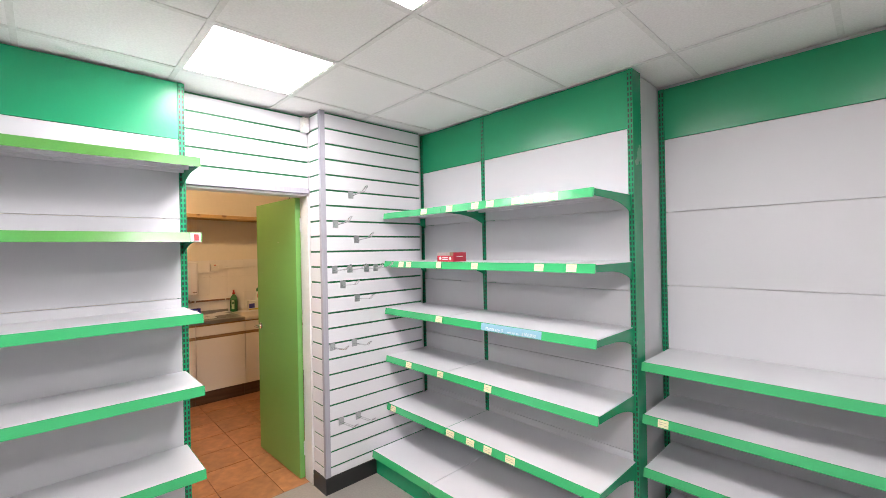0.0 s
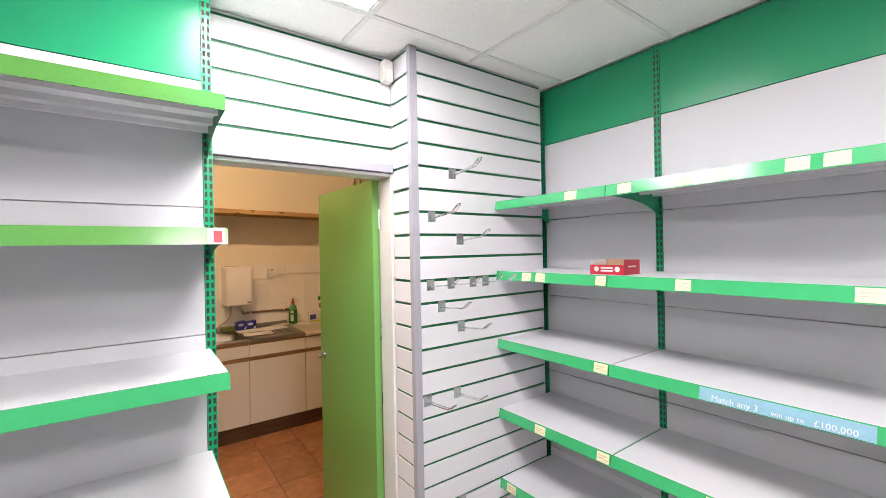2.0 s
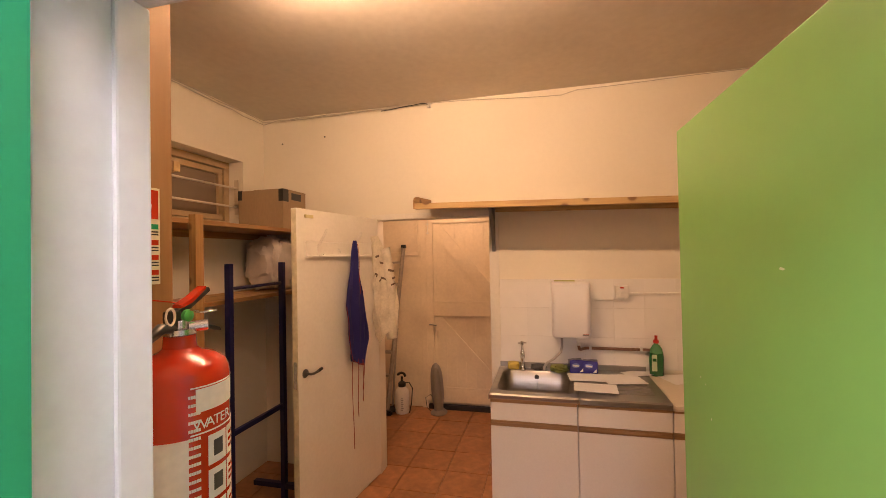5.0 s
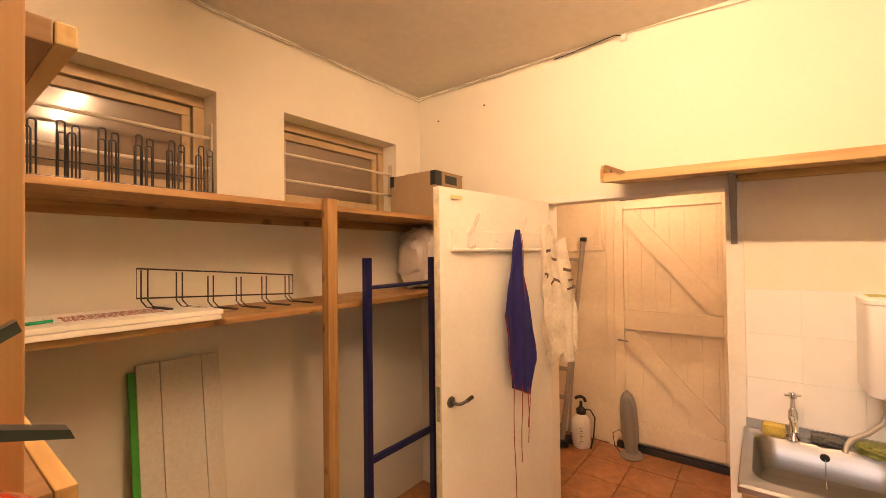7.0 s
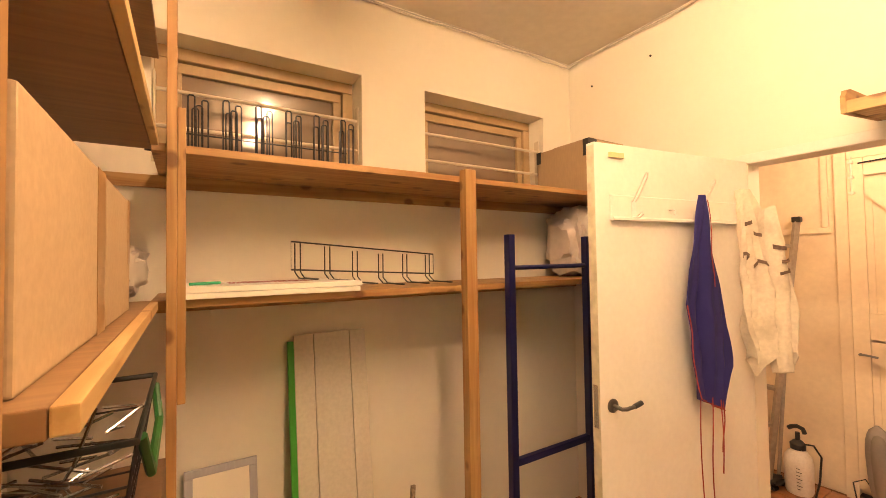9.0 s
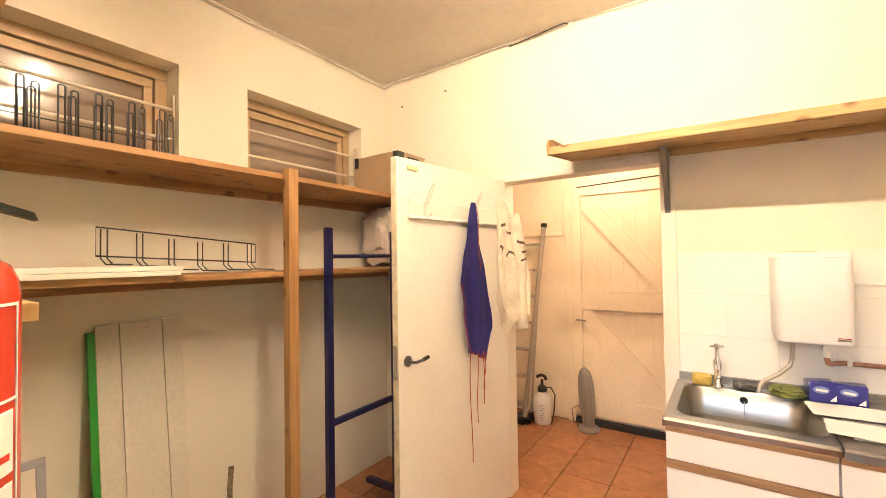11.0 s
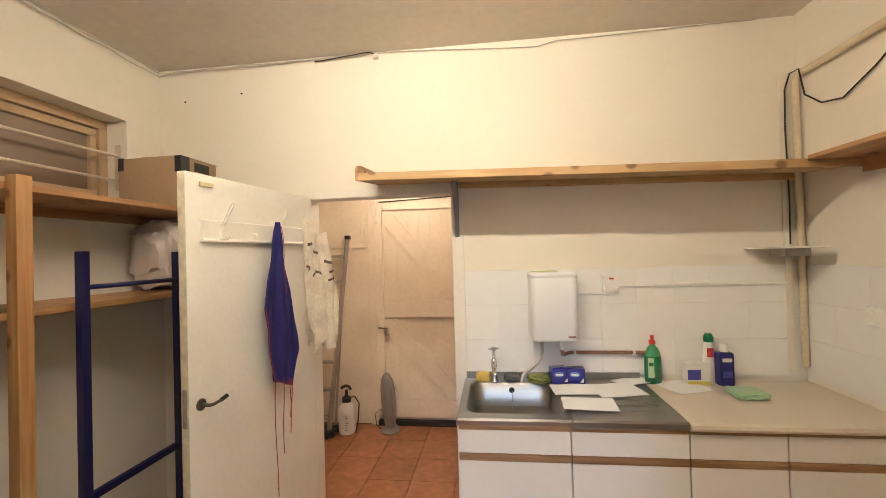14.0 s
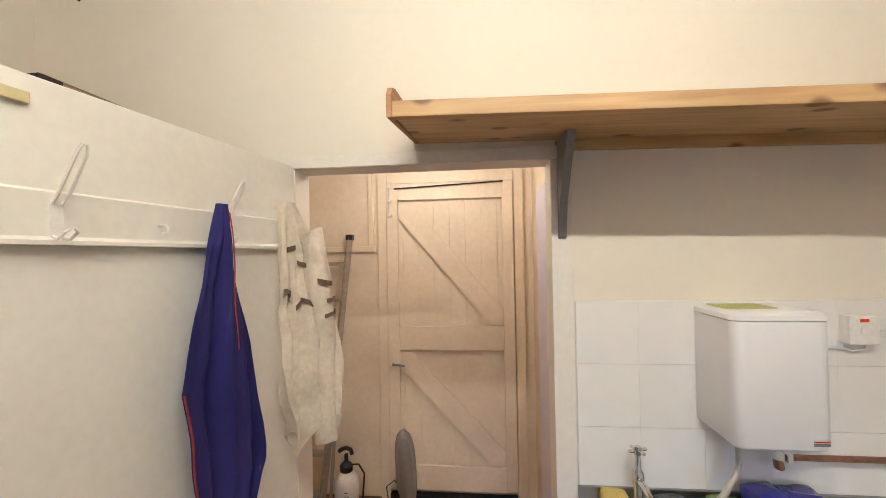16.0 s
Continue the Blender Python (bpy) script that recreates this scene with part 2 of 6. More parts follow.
def link(name, bm, material, smooth=False):
    me = bpy.data.meshes.new(name)
    bmesh.ops.recalc_face_normals(bm, faces=bm.faces)
    if smooth:
        for f in bm.faces:
            f.smooth = True
        for e in bm.edges:
            if len(e.link_faces) == 2 and e.calc_face_angle(0) > 0.7:
                e.smooth = False
    bm.to_mesh(me)
    bm.free()
    me.materials.append(material)
    return new(name, me)


def part(name, bm, material, parent, label="", smooth=False):
    ob = link(name, bm, material, smooth)
    ob.parent = parent
    ob.matrix_parent_inverse = INV.get(parent.name, Matrix.Identity(4))
    return tagged(ob, label)


def solo(name, bm, material, label, category, group="", kind="", smooth=False):
    return tagged(link(name, bm, material, smooth), label, category, group, kind)


def box(bm, x0, y0, z0, x1, y1, z1, bev=0.0, m=None):
    vs = bmesh.ops.create_cube(bm, size=1)["verts"]
    bmesh.ops.transform(bm, matrix=Matrix.Translation(((x0 + x1) / 2, (y0 + y1) / 2, (z0 + z1) / 2)) @ Matrix.Diagonal((abs(x1 - x0), abs(y1 - y0), abs(z1 - z0), 1)), verts=vs)
    if bev:
        es = list({e for v in vs for e in v.link_edges})
        got = bmesh.ops.bevel(bm, geom=es, offset=bev, segments=2, affect="EDGES", profile=0.6)
        vs = list({v for f in got["faces"] for v in f.verts} | {v for v in vs if v.is_valid})
    if m is not None:
        bmesh.ops.transform(bm, matrix=m, verts=[v for v in vs if v.is_valid])
    return bm


def B(*a, **k):
    return box(bmesh.new(), *a, **k)


def tube(bm, pts, r, seg=8, closed=False):
    """A round bar along points."""
    pts = [Vector(p) for p in pts]
    rings, n = [], len(pts)
    side = None
    for i, p in enumerate(pts):
        a = pts[i - 1] if i or closed else p
        b = pts[(i + 1) % n] if i < n - 1 or closed else p
        d = (b - a).normalized()
        if side is None:
            side = d.orthogonal().normalized()
        side = (side - d * side.dot(d))
        side = side.normalized() if side.length > 1e-5 else d.orthogonal().normalized()
        up = d.cross(side)
        rings.append([bm.verts.new(p + r * (math.cos(2 * math.pi * k / seg) * side + math.sin(2 * math.pi * k / seg) * up)) for k in range(seg)])
    for i in range(n if closed else n - 1):
        a, b = rings[i], rings[(i + 1) % n]
        for k in range(seg):
            bm.faces.new((a[k], a[(k + 1) % seg], b[(k + 1) % seg], b[k]))
    if not closed:
        bm.faces.new(rings[0][::-1])
        bm.faces.new(rings[-1])
    return bm


def lathe(bm, cx, cy, profile, seg=32, sx=1.0, sy=1.0, rot=0.0):
    """Turned about a vertical axis: rows of radius and height, from the bottom up."""
    rings = []
    c, s = math.cos(rot), math.sin(rot)
    for r, z in profile:
        ring = []
        for k in range(seg):
            a = 2 * math.pi * k / seg
            x, y = r * math.cos(a) * sx, r * math.sin(a) * sy
            ring.append(bm.verts.new((cx + x * c - y * s, cy + x * s + y * c, z)))
        rings.append(ring)
    for a, b in zip(rings, rings[1:]):
        for k in range(seg):
            bm.faces.new((a[k], a[(k + 1) % seg], b[(k + 1) % seg], b[k]))
    bm.faces.new(rings[0][::-1])
    bm.faces.new(rings[-1])
    return bm


def prism(bm, poly, axis, a, b):
    """A flat outline pushed from a to b along an axis; the outline is in the other two axes, in order."""
    def at(p, v):
        q = list(p)
        q.insert(axis, v)
        return q
    lo, hi = [bm.verts.new(at(p, a)) for p in poly], [bm.verts.new(at(p, b)) for p in poly]
    n = len(poly)
    for k in range(n):
        bm.faces.new((lo[k], lo[(k + 1) % n], hi[(k + 1) % n], hi[k]))
    bm.faces.new(lo[::-1])
    bm.faces.new(hi)
    return bm


def P(*a):
    return prism(bmesh.new(), *a)


def arc(c, r, a0, a1, n):
    return [(c[0] + r * math.cos(math.radians(a0 + (a1 - a0) * i / n)), c[1] + r * math.sin(math.radians(a0 + (a1 - a0) * i / n))) for i in range(n + 1)]


def wall_with_holes(name, axis, a, b, u0, u1, z0, z1, holes, material, label):
    """A thick wall between a and b on an axis, from u0 to u1, with openings (u, u, z, z) cut through."""
    bm = bmesh.new()
    us = sorted({u0, u1, *[h[0] for h in holes], *[h[1] for h in holes]})
    for p, q in zip(us, us[1:]):
        zs = [z0]
        for h in sorted((h for h in holes if h[0] <= p and q <= h[1]), key=lambda h: h[2]):
            zs += [h[2], h[3]]
        zs.append(z1)
        for lo, hi in zip(zs[::2], zs[1::2]):
            if hi - lo > 1e-4:
                box(bm, *((a, p, lo, b, q, hi) if axis == 0 else (p, a, lo, q, b, hi)))
    bmesh.ops.remove_doubles(bm, verts=bm.verts, dist=1e-5)
    seen = {}
    for f in bm.faces:
        seen.setdefault(tuple(round(v, 4) for v in f.calc_center_median()), []).append(f)
    bmesh.ops.delete(bm, geom=[f for fs in seen.values() if len(fs) > 1 for f in fs], context="FACES")
    return solo(name, bm, material, label, "wall", kind="structure")


# ---- shop: walls, floor, ceiling ----
CEIL, KCEIL = 2.585, 2.94
KX, KY0, KY1 = -5.43, -1.155, 2.755
solo("floor", B(-2.61, -3.0, -0.1, 3.0, 3.3, 0), M_SHOPFLOOR, "worn grey vinyl shop floor", "floor", kind="structure")
wall_with_holes("wall_west", 0, -2.675, -2.618, -1.35, 2.95, 0, KCEIL + 0.1, [(0.722, 1.607, 0, 2.04)], M_PLASTER, "painted partition wall with a doorway to the kitchen")
solo("wall_north", B(-2.42, 2.955, 0, 3.0, 3.05, 2.75), M_SHOPWALL, "plain white wall behind the shelving", "wall", kind="structure")
solo("wall_east", B(3.0, -3.0, 0, 3.1, 3.05, 2.75), M_SHOPWALL, "plain white shop wall", "wall", kind="structure")
solo("wall_south", B(-2.618, -3.1, 0, 3.0, -3.0, 2.75), M_SHOPWALL, "plain white shop wall", "wall", kind="structure")
solo("wall_shop_west", B(-2.675, -3.0, 0, -2.618, -1.352, 2.75), M_SHOPWALL, "plain white shop wall", "wall", kind="structure")
GX, GY, GP = -2.262, 0.738, 0.589
bm = bmesh.new()
box(bm, -2.618, -3.0, 2.63, 3.0, 2.955, 2.70)
for i in range(-1, 10):
    for j in range(-7, 5):
        x, y = GX + GP * i, GY + GP * j
        if (i, j) in ((0, 0), (2, 0), (4, 0), (2, -3), (4, -3)):
            continue
        x0, x1, y0, y1 = max(x + 0.010, -2.60), min(x + GP - 0.010, 2.99), max(y + 0.010, -2.99), min(y + GP - 0.010, 2.95)
        if x1 > x0 and y1 > y0:
            box(bm, x0, y0, CEIL + 0.004, x1, y1, CEIL + 0.015)
solo("ceiling", bm, M_CEIL, "speckled white mineral-fibre ceiling tiles", "ceiling", kind="structure")
bm = bmesh.new()
for i in range(0, 10):
    box(bm, GX + GP * i - 0.012, -3.0, CEIL, GX + GP * i + 0.012, 2.95, CEIL + 0.02)
for j in range(-6, 5):
    if GY + GP * j < 2.93:
        box(bm, -2.60, GY + GP * j - 0.012, CEIL - 0.001, 3.0, GY + GP * j + 0.012, CEIL + 0.02)
solo("trim_ceiling_grid", bm, M_GRID, "white metal ceiling grid", "trim", kind="structure")
M_LED = glow("led_diffuser", (1.0, 0.985, 0.97, 1), PANEL_LIGHT)
# Panels (4, 0), (2, -3) and (4, -3) are unseen, added to light the shop.
for i, j in ((0, 0), (2, 0), (4, 0), (2, -3), (4, -3)):
    x, y = GX + GP * i, GY + GP * j
    t = thing("ceiling_light", "square white light panel set in the ceiling grid", "light", (x, y, CEIL), "ceiling light panels")
    bm = bmesh.new()
    for a in ((x + .012, y + .012, x + GP - .012, y + .022), (x + .012, y + GP - .022, x + GP - .012, y + GP - .012), (x + .012, y + .022, x + .022, y + GP - .022), (x + GP - .022, y + .022, x + GP - .012, y + GP - .022)):
        box(bm, a[0], a[1], CEIL + 0.001, a[2], a[3], CEIL + 0.02)
    part("frame", bm, M_GRID, t)
    part("diffuser", B(x + .022, y + .022, CEIL + 0.003, x + GP - .022, y + GP - .022, CEIL + 0.012), M_LED, t, "glowing white diffuser")

# the boxed-in corner and the slatted boards
SX_, SY_ = -2.37, 1.574
bm = B(-2.618, SY_ + 0.0205, 0, SX_ - 0.0205, 2.436, CEIL + 0.03)
box(bm, -2.618, 2.4365, 0, -2.4305, 2.95, CEIL + 0.03)
solo("wall_column", bm, M_SHOPWALL, "boxed-in corner behind slatted boards", "wall", kind="structure")
G0, GPITCH, GAP = 2.573, 0.1045, 0.013


def slatwall(name, u0, u1, z0, z1, place, label):
    """Slats with green grooves between; place(u, v0, v1, z) gives a box's corners, v into the room."""
    t = thing(name, label, "slatwall", kind="structure", loc=place(u0, 0, z0))
    a, b = place(u0, -0.0195, z0), place(u1, -0.0088, z1)
    part("groove_backing", B(*a, *b), M_GROOVE, t, "green groove backing")
    k = -1
    while True:
        top, low = G0 - GPITCH * k - GAP / 2, G0 - GPITCH * (k + 1) + GAP / 2
        k += 1
        if top < z0:
            break
        hi, lo = min(top, z1), max(low, z0)
        if hi - lo > 0.004:
            part("slat", B(*place(u0, -0.0087, lo), *place(u1, 0, hi), bev=0.0012), M_SLAT, t)
    return t


slatwall("wall_slats_front", SY_ + 0.034, 2.442, 0.11, CEIL, lambda u, v, z: (SX_ + v, u, z), "white slatted display board with green grooves")
slatwall("wall_slats_side", -2.549, SX_ - 0.0235, 0.11, CEIL, lambda u, v, z: (u, SY_ - v, z), "white slatted display board with green grooves")
slatwall("wall_slats_lintel", 0.72, SY_ - 0.001, 2.0755, CEIL, lambda u, v, z: (-2.55 + v, u, z), "white slatted display board over the doorway")
solo("trim_corner", P([(SX_ + 0.0035, SY_ - 0.003), (SX_ + 0.0035, SY_ + 0.0335), (SX_ - 0.0230, SY_ + 0.0335), (SX_ - 0.0230, SY_ - 0.0035)], 2, 0.11, CEIL), M_ALU, "grey aluminium corner strip", "trim", kind="structure")
solo("baseboard_column", P([(-2.545, SY_ - 0.007), (SX_ + 0.007, SY_ - 0.007), (SX_ + 0.007, 2.444), (SX_ - 0.010, 2.444), (SX_ - 0.010, SY_ + 0.008), (-2.545, SY_ + 0.008)], 2, 0, 0.108), M_BLACK, "black plastic skirting", "skirting", kind="structure")
solo("trim_lintel", B(-2.60, 0.722, 2.0385, -2.532, SY_ - 0.004, 2.075, bev=0.002), M_ALU, "grey aluminium strip over the doorway", "trim", kind="structure")
bm = bmesh.new()
box(bm, -2.672, 0.7225, 0, -2.560, 0.770, 2.0375, bev=0.004)
box(bm, -2.672, 0.7695, 0, -2.632, 0.776, 2.0215, bev=0.003)
box(bm, -2.672, 1.566, 0, -2.553, 1.604, 2.0375, bev=0.004)
box(bm, -2.672, 0.7705, 2.022, -2.556, 1.5655, 2.0375, bev=0.004)
solo("door_1_frame", bm, M_FRAME, "white painted door frame", "door frame", kind="structure")


# ---- shop shelving ----
def upright(t, u, z1, depth=0.11):
    """A slotted green upright: two rows of long holes up its front."""
    w = 0.030
    bm = bmesh.new()
    box(bm, u - w / 2, 0.003, 0, u + w / 2, depth, z1)
    up = part("upright", bm, M_GREEN, t, "green steel upright with slots")
    bm = bmesh.new()
    for a, b in ((-w / 2, -0.0115), (-0.0036, 0.0036), (0.0115, w / 2)):
        box(bm, u + a, 0.0005, 0, u + b, 0.003, z1)
    z = 0.03
    while z < z1 - 0.03:
        for a, b in ((-0.0115, -0.0036), (0.0036, 0.0115)):
            box(bm, u + a, 0.0005, z, u + b, 0.003, z + 0.010)
        z += 0.0285
    part("slotted_face", bm, M_GREEN, up)
    # Dark strips set in the slots; their colour stands for the shade inside.
    bm = bmesh.new()
    box(bm, u - 0.0118, 0.0022, 0.02, u - 0.0022, 0.0028, z1 - 0.02)
    box(bm, u + 0.0022, 0.0022, 0.02, u + 0.0118, 0.0028, z1 - 0.02)
    part("slot_shade_strip", bm, M_DARK, up, "dark strips standing for the shade inside the slots")


def shelf(t, u0, u1, z, depth, labels=(), bracket=0.055, lime=False):
    """A steel tray with a green price strip along its front and a curved bracket at each end."""
    under = []
    for k in (0.93, 0.70, 0.40, 0.12):
        y = -depth * k
        under += [(y - 0.010, z - 0.005), (y - 0.008, z - 0.022), (y + 0.010, z - 0.022), (y + 0.012, z - 0.005)]
    bm = P([(-0.002, z), (-depth, z), (-depth, z - 0.005)] + under + [(-0.002, z - 0.005)], 0, u0 + 0.004, u1 - 0.004)
    sh = part("shelf", bm, M_SHELF, t, "white enamelled steel shelf")
    strip = P([(-depth - 0.012, z - 0.042), (-depth - 0.004, z + 0.003), (-depth + 0.001, z + 0.003), (-depth + 0.001, z - 0.002), (-depth - 0.006, z - 0.042)], 0, u0 + 0.002, u1 - 0.002)
    st = part("price_strip", strip, M_LIME_SHEEN if lime else M_STRIP, sh, "green price strip with a yellowish reflection put into its colour" if lime else "green plastic price strip")
    for at, wide in labels:
        bm = prism(bmesh.new(), [(-depth - 0.0128, z - 0.038), (-depth - 0.0058, z - 0.0005), (-depth - 0.0045, z - 0.0005), (-depth - 0.0115, z - 0.038)], 0, at, at + wide)
        pl = part("price_label", bm, M_YELLOW, sh, "faded cream paper price label")
        for k, (a, b) in enumerate(((0.10, 0.80), (0.10, 0.55), (0.62, 0.92))):
            h = z - 0.011 - 0.010 * min(k, 1) - 0.004 * (k == 2)
            y = -depth - 0.0058 - (z - 0.0005 - h) * 0.1867
            part("printed_line", P([(y - 0.0014, h - 0.003), (y - 0.0008, h), (y + 0.0002, h), (y - 0.0004, h - 0.003)], 0, at + wide * a, at + wide * b), M_FADEDINK, sh)
    outline = [(-0.002, z - 0.003), (-depth + 0.004, z - 0.003), (-depth + 0.002, z - 0.036)] + [(-depth + 0.02 + (depth - 0.04) * s, z - 0.038 - bracket * s ** 3.2) for s in (0.2, 0.45, 0.6, 0.72, 0.82, 0.9, 1.0)] + [(-0.004, z - bracket - 0.045), (-0.002, z - bracket - 0.045)]
    for a in (u0 + 0.0005, u1 - 0.0035):
        part("bracket", P(outline, 0, a, a + 0.003), M_GREEN, sh, "green steel shelf bracket")
    return sh


PANELS = [0.06, 0.52, 0.96, 1.393, 1.828, 2.262]


def bay(name, label, m, width, shelves, z1, right_end=True, base=None, left_end=True, inset=0.0, deep=0.11, lime=0):
    """One bay of wall shelving in its own axes: x along, -y out into the room."""
    t = thing(name, label, "shelving", m=m, group="shop shelving bays")
    if left_end:
        upright(t, 0, z1)
    if right_end:
        upright(t, width, z1, deep)
    for a, b in zip(PANELS, PANELS[1:]):
        part("back_panel", B(0.016, 0.004, a + 0.0015, width - 0.016, 0.016, b - 0.0015, bev=0.001), M_PANEL, t)
    part("header_panel", B(0.016, 0.003, PANELS[-1] + 0.0015, width - 0.016, 0.016, z1 - 0.002, bev=0.001), M_GREEN, t, "glossy green header panel")
    for k, (z, depth, labels) in enumerate(shelves):
        shelf(t, inset, width, z, depth, labels, lime=k < lime)
    if base:
        zb, db = base
        part("base_shelf", B(0.003 + inset, -db, zb - 0.02, width - 0.003, -0.002, zb, bev=0.002), M_SHELF, t, "white steel base shelf")
        part("price_strip", P([(-db - 0.012, zb - 0.045), (-db - 0.004, zb + 0.003), (-db + 0.001, zb + 0.003), (-db - 0.004, zb - 0.045)], 0, 0.002 + inset, width - 0.002), M_STRIP, t, "green plastic price strip")
        part("plinth", B(0.003 + inset, -db + 0.02, 0, width - 0.003, -db + 0.03, zb - 0.021), M_GREEN, t, "green steel kick plate")
    return t


rnd = random.Random(4)


RZ = [1.908, 1.550, 1.198, 0.840, 0.480]
X1, W1, W2, DR = -2.408, 0.665, 1.038, 0.413
bay("shelving_bay", "narrow white shelving bay with green price strips beside the slatted boards", pose(X1, 2.5, 0), W1,
    [(RZ[0], DR, [(.471, .06)]), (RZ[1], DR, [(.215, .055), (.30, .055), (.615, .045)]), (RZ[2], DR, [(.60, .06)]), (RZ[3], DR, [(.278, .06), (.605, .055)]), (RZ[4], DR, [(.085, .06)])], CEIL - 0.008, False, (0.17, 0.55), inset=0.034)
big = bay("shelving_bay", "wide white shelving bay with green header and price strips", pose(X1 + W1, 2.5, 0), W2,
    [(RZ[0], DR, [(.053, .055), (.27, .055), (.385, .055), (.567, .055), (.65, .055), (.795, .055)]), (RZ[1], DR, [(.26, .05), (.705, .055), (.888, .055)]), (RZ[2], DR, []), (RZ[3], DR, [(.342, .055)]), (RZ[4], DR, [(.015, .07), (.19, .065), (.33, .06), (.49, .065)])], CEIL - 0.008, True, (0.17, 0.55))
part("promo_strip", P([(-DR - 0.0135, RZ[2] - 0.039), (-DR - 0.006, RZ[2] + 0.001), (-DR - 0.005, RZ[2] + 0.001), (-DR - 0.012, RZ[2] - 0.039)], 0, 0.33, 0.74), mat("blue_card", (0.24, 0.46, 0.58, 1), 0.35), big, "pale blue printed promotion strip")
solo("trim_side_panel", B(-0.712, 2.614, 0, -0.707, 2.918, CEIL - 0.004, bev=0.001), M_PANEL, "white steel end panel between two shelving depths", "panel", kind="structure")
bay("shelving_bay", "deep white shelving bay with three low shelves and bare back panels", pose(-0.690, 2.92, 0), 1.25,
    [(1.02, 0.42, []), (0.745, 0.42, [(.10, .05)]), (0.465, 0.42, [])], CEIL - 0.02, True, (0.17, 0.55), inset=0.022)
LZ, DL = [2.097, 1.735, 1.344, 0.995, 0.592], 0.372
end_bay = bay("shelving_bay", "white shelving bay with green header beside the kitchen doorway", pose(-2.43, -0.215, 0, 0, 0, 90), 1.0,
    [(z, DL, []) for z in LZ], CEIL - 0.01, True, (0.17, 0.45), False, deep=0.114, lime=2)
part("sticker", P([(-DL - 0.0135, LZ[1] - 0.041), (-DL - 0.006, LZ[1] + 0.001), (-DL - 0.005, LZ[1] + 0.001), (-DL - 0.012, LZ[1] - 0.041)], 0, 0.950, 0.992), M_TORN, end_bay, "torn white sticker")
part("sticker", P([(-DL - 0.0142, LZ[1] - 0.036), (-DL - 0.0087, LZ[1] - 0.006), (-DL - 0.0075, LZ[1] - 0.006), (-DL - 0.013, LZ[1] - 0.036)], 0, 0.964, 0.984), M_STICKER, end_bay, "red corner of a torn sticker")

# ---- kitchen shell ----
wall_with_holes("wall_kitchen_west", 0, KX - 0.12, KX, KY0 - 0.3, KY1 + 0.1, 0, KCEIL + 0.1, [(-0.105, 0.80, 0, 2.03)], M_PLASTER, "cream-painted kitchen wall with a doorway to the lobby")
WIN = [(-3.92, -3.06, 2.0, 2.53), (-5.17, -4.28, 2.0, 2.525)]
wall_with_holes("wall_kitchen_south", 1, KY0 - 0.3, KY0, KX, -2.60, 0, KCEIL + 0.1, WIN, M_PLASTER, "cream-painted kitchen wall with two small high windows")
solo("wall_kitchen_north", B(KX, KY1, 0, -2.675, KY1 + 0.1, KCEIL + 0.1), M_PLASTER, "cream-painted kitchen wall", "wall", kind="structure")
solo("wall_kitchen_east", B(-2.675, 2.951, 0, -2.60, 2.97, KCEIL), M_PLASTER, "painted wall end", "wall", kind="structure")
solo("ceiling_kitchen", B(KX, KY0, KCEIL, -2.676, KY1, KCEIL + 0.08), M_KCEIL, "dull cream kitchen ceiling", "ceiling", kind="structure")
solo("floor_kitchen", B(-7.05, KY0 - 0.1, -0.12, -2.612, KY1 + 0.1, -0.012), M_GROUT, "terracotta tiled kitchen floor", "floor", kind="structure")
LX = -6.92
solo("wall_lobby_west", B(LX - 0.1, -1.2, 0, LX, 1.2, 2.7), M_LOBBY, "boarded lobby wall with flaking cream paint", "wall", kind="structure")
solo("wall_lobby_south", B(LX, -1.2, 0, KX - 0.12, -1.1, 2.7), M_LOBBY, "cream lobby wall", "wall", kind="structure")
solo("wall_lobby_north", B(LX, 0.90, 0, KX - 0.12, 1.0, 2.7), M_LOBBY, "cream lobby wall", "wall", kind="structure")
solo("ceiling_lobby", B(LX, -1.1, 2.46, KX - 0.12, 0.90, 2.54), M_LOBBY, "cream lobby ceiling", "ceiling", kind="structure")


def words(name, text, size, m, material, parent, label=""):
    """Flat lettering as a mesh, lying in the x-y plane of m."""
    cu = bpy.data.curves.new(name, "FONT")
    cu.body, cu.size, cu.extrude, cu.resolution_u = text, size, 0.0002, 2
    ob = bpy.data.objects.new(name, cu)
    scene.collection.objects.link(ob)
    me = bpy.data.meshes.new_from_object(ob.evaluated_get(bpy.context.evaluated_depsgraph_get()))
    bpy.data.objects.remove(ob)
    bm = bmesh.new()
    bm.from_mesh(me)
    bmesh.ops.transform(bm, matrix=m, verts=bm.verts)
    return part(name, bm, material, parent, label)


def bars(bm, x0, x1, y0, y1, z, rows, gap=0.45, seed=1):
    """Rows of small unreadable print, flat at z in the x-y plane."""
    r = random.Random(seed)
    h = (y1 - y0) / rows
    for k in range(rows):
        x = x0
        while x < x1 - 0.004:
            w = min(r.uniform(0.006, 0.022), x1 - x)
            box(bm, x, y0 + h * k, z, x + w, y0 + h * (k + 1 - gap), z + 0.0004)
            x += w + 0.004
    return bm


def cloth(bm, rows, cols, place, thick=0.004):
    """A hanging sheet: place(s, t) for s across and t down, thickened."""
    grid = [[bm.verts.new(place(i / cols, j / rows)) for i in range(cols + 1)] for j in range(rows + 1)]
    fs = [bm.faces.new((grid[j][i], grid[j][i + 1], grid[j + 1][i + 1], grid[j + 1][i])) for j in range(rows) for i in range(cols)]
    bmesh.ops.recalc_face_normals(bm, faces=fs)
    bmesh.ops.solidify(bm, geom=fs, thickness=thick)
    return bm


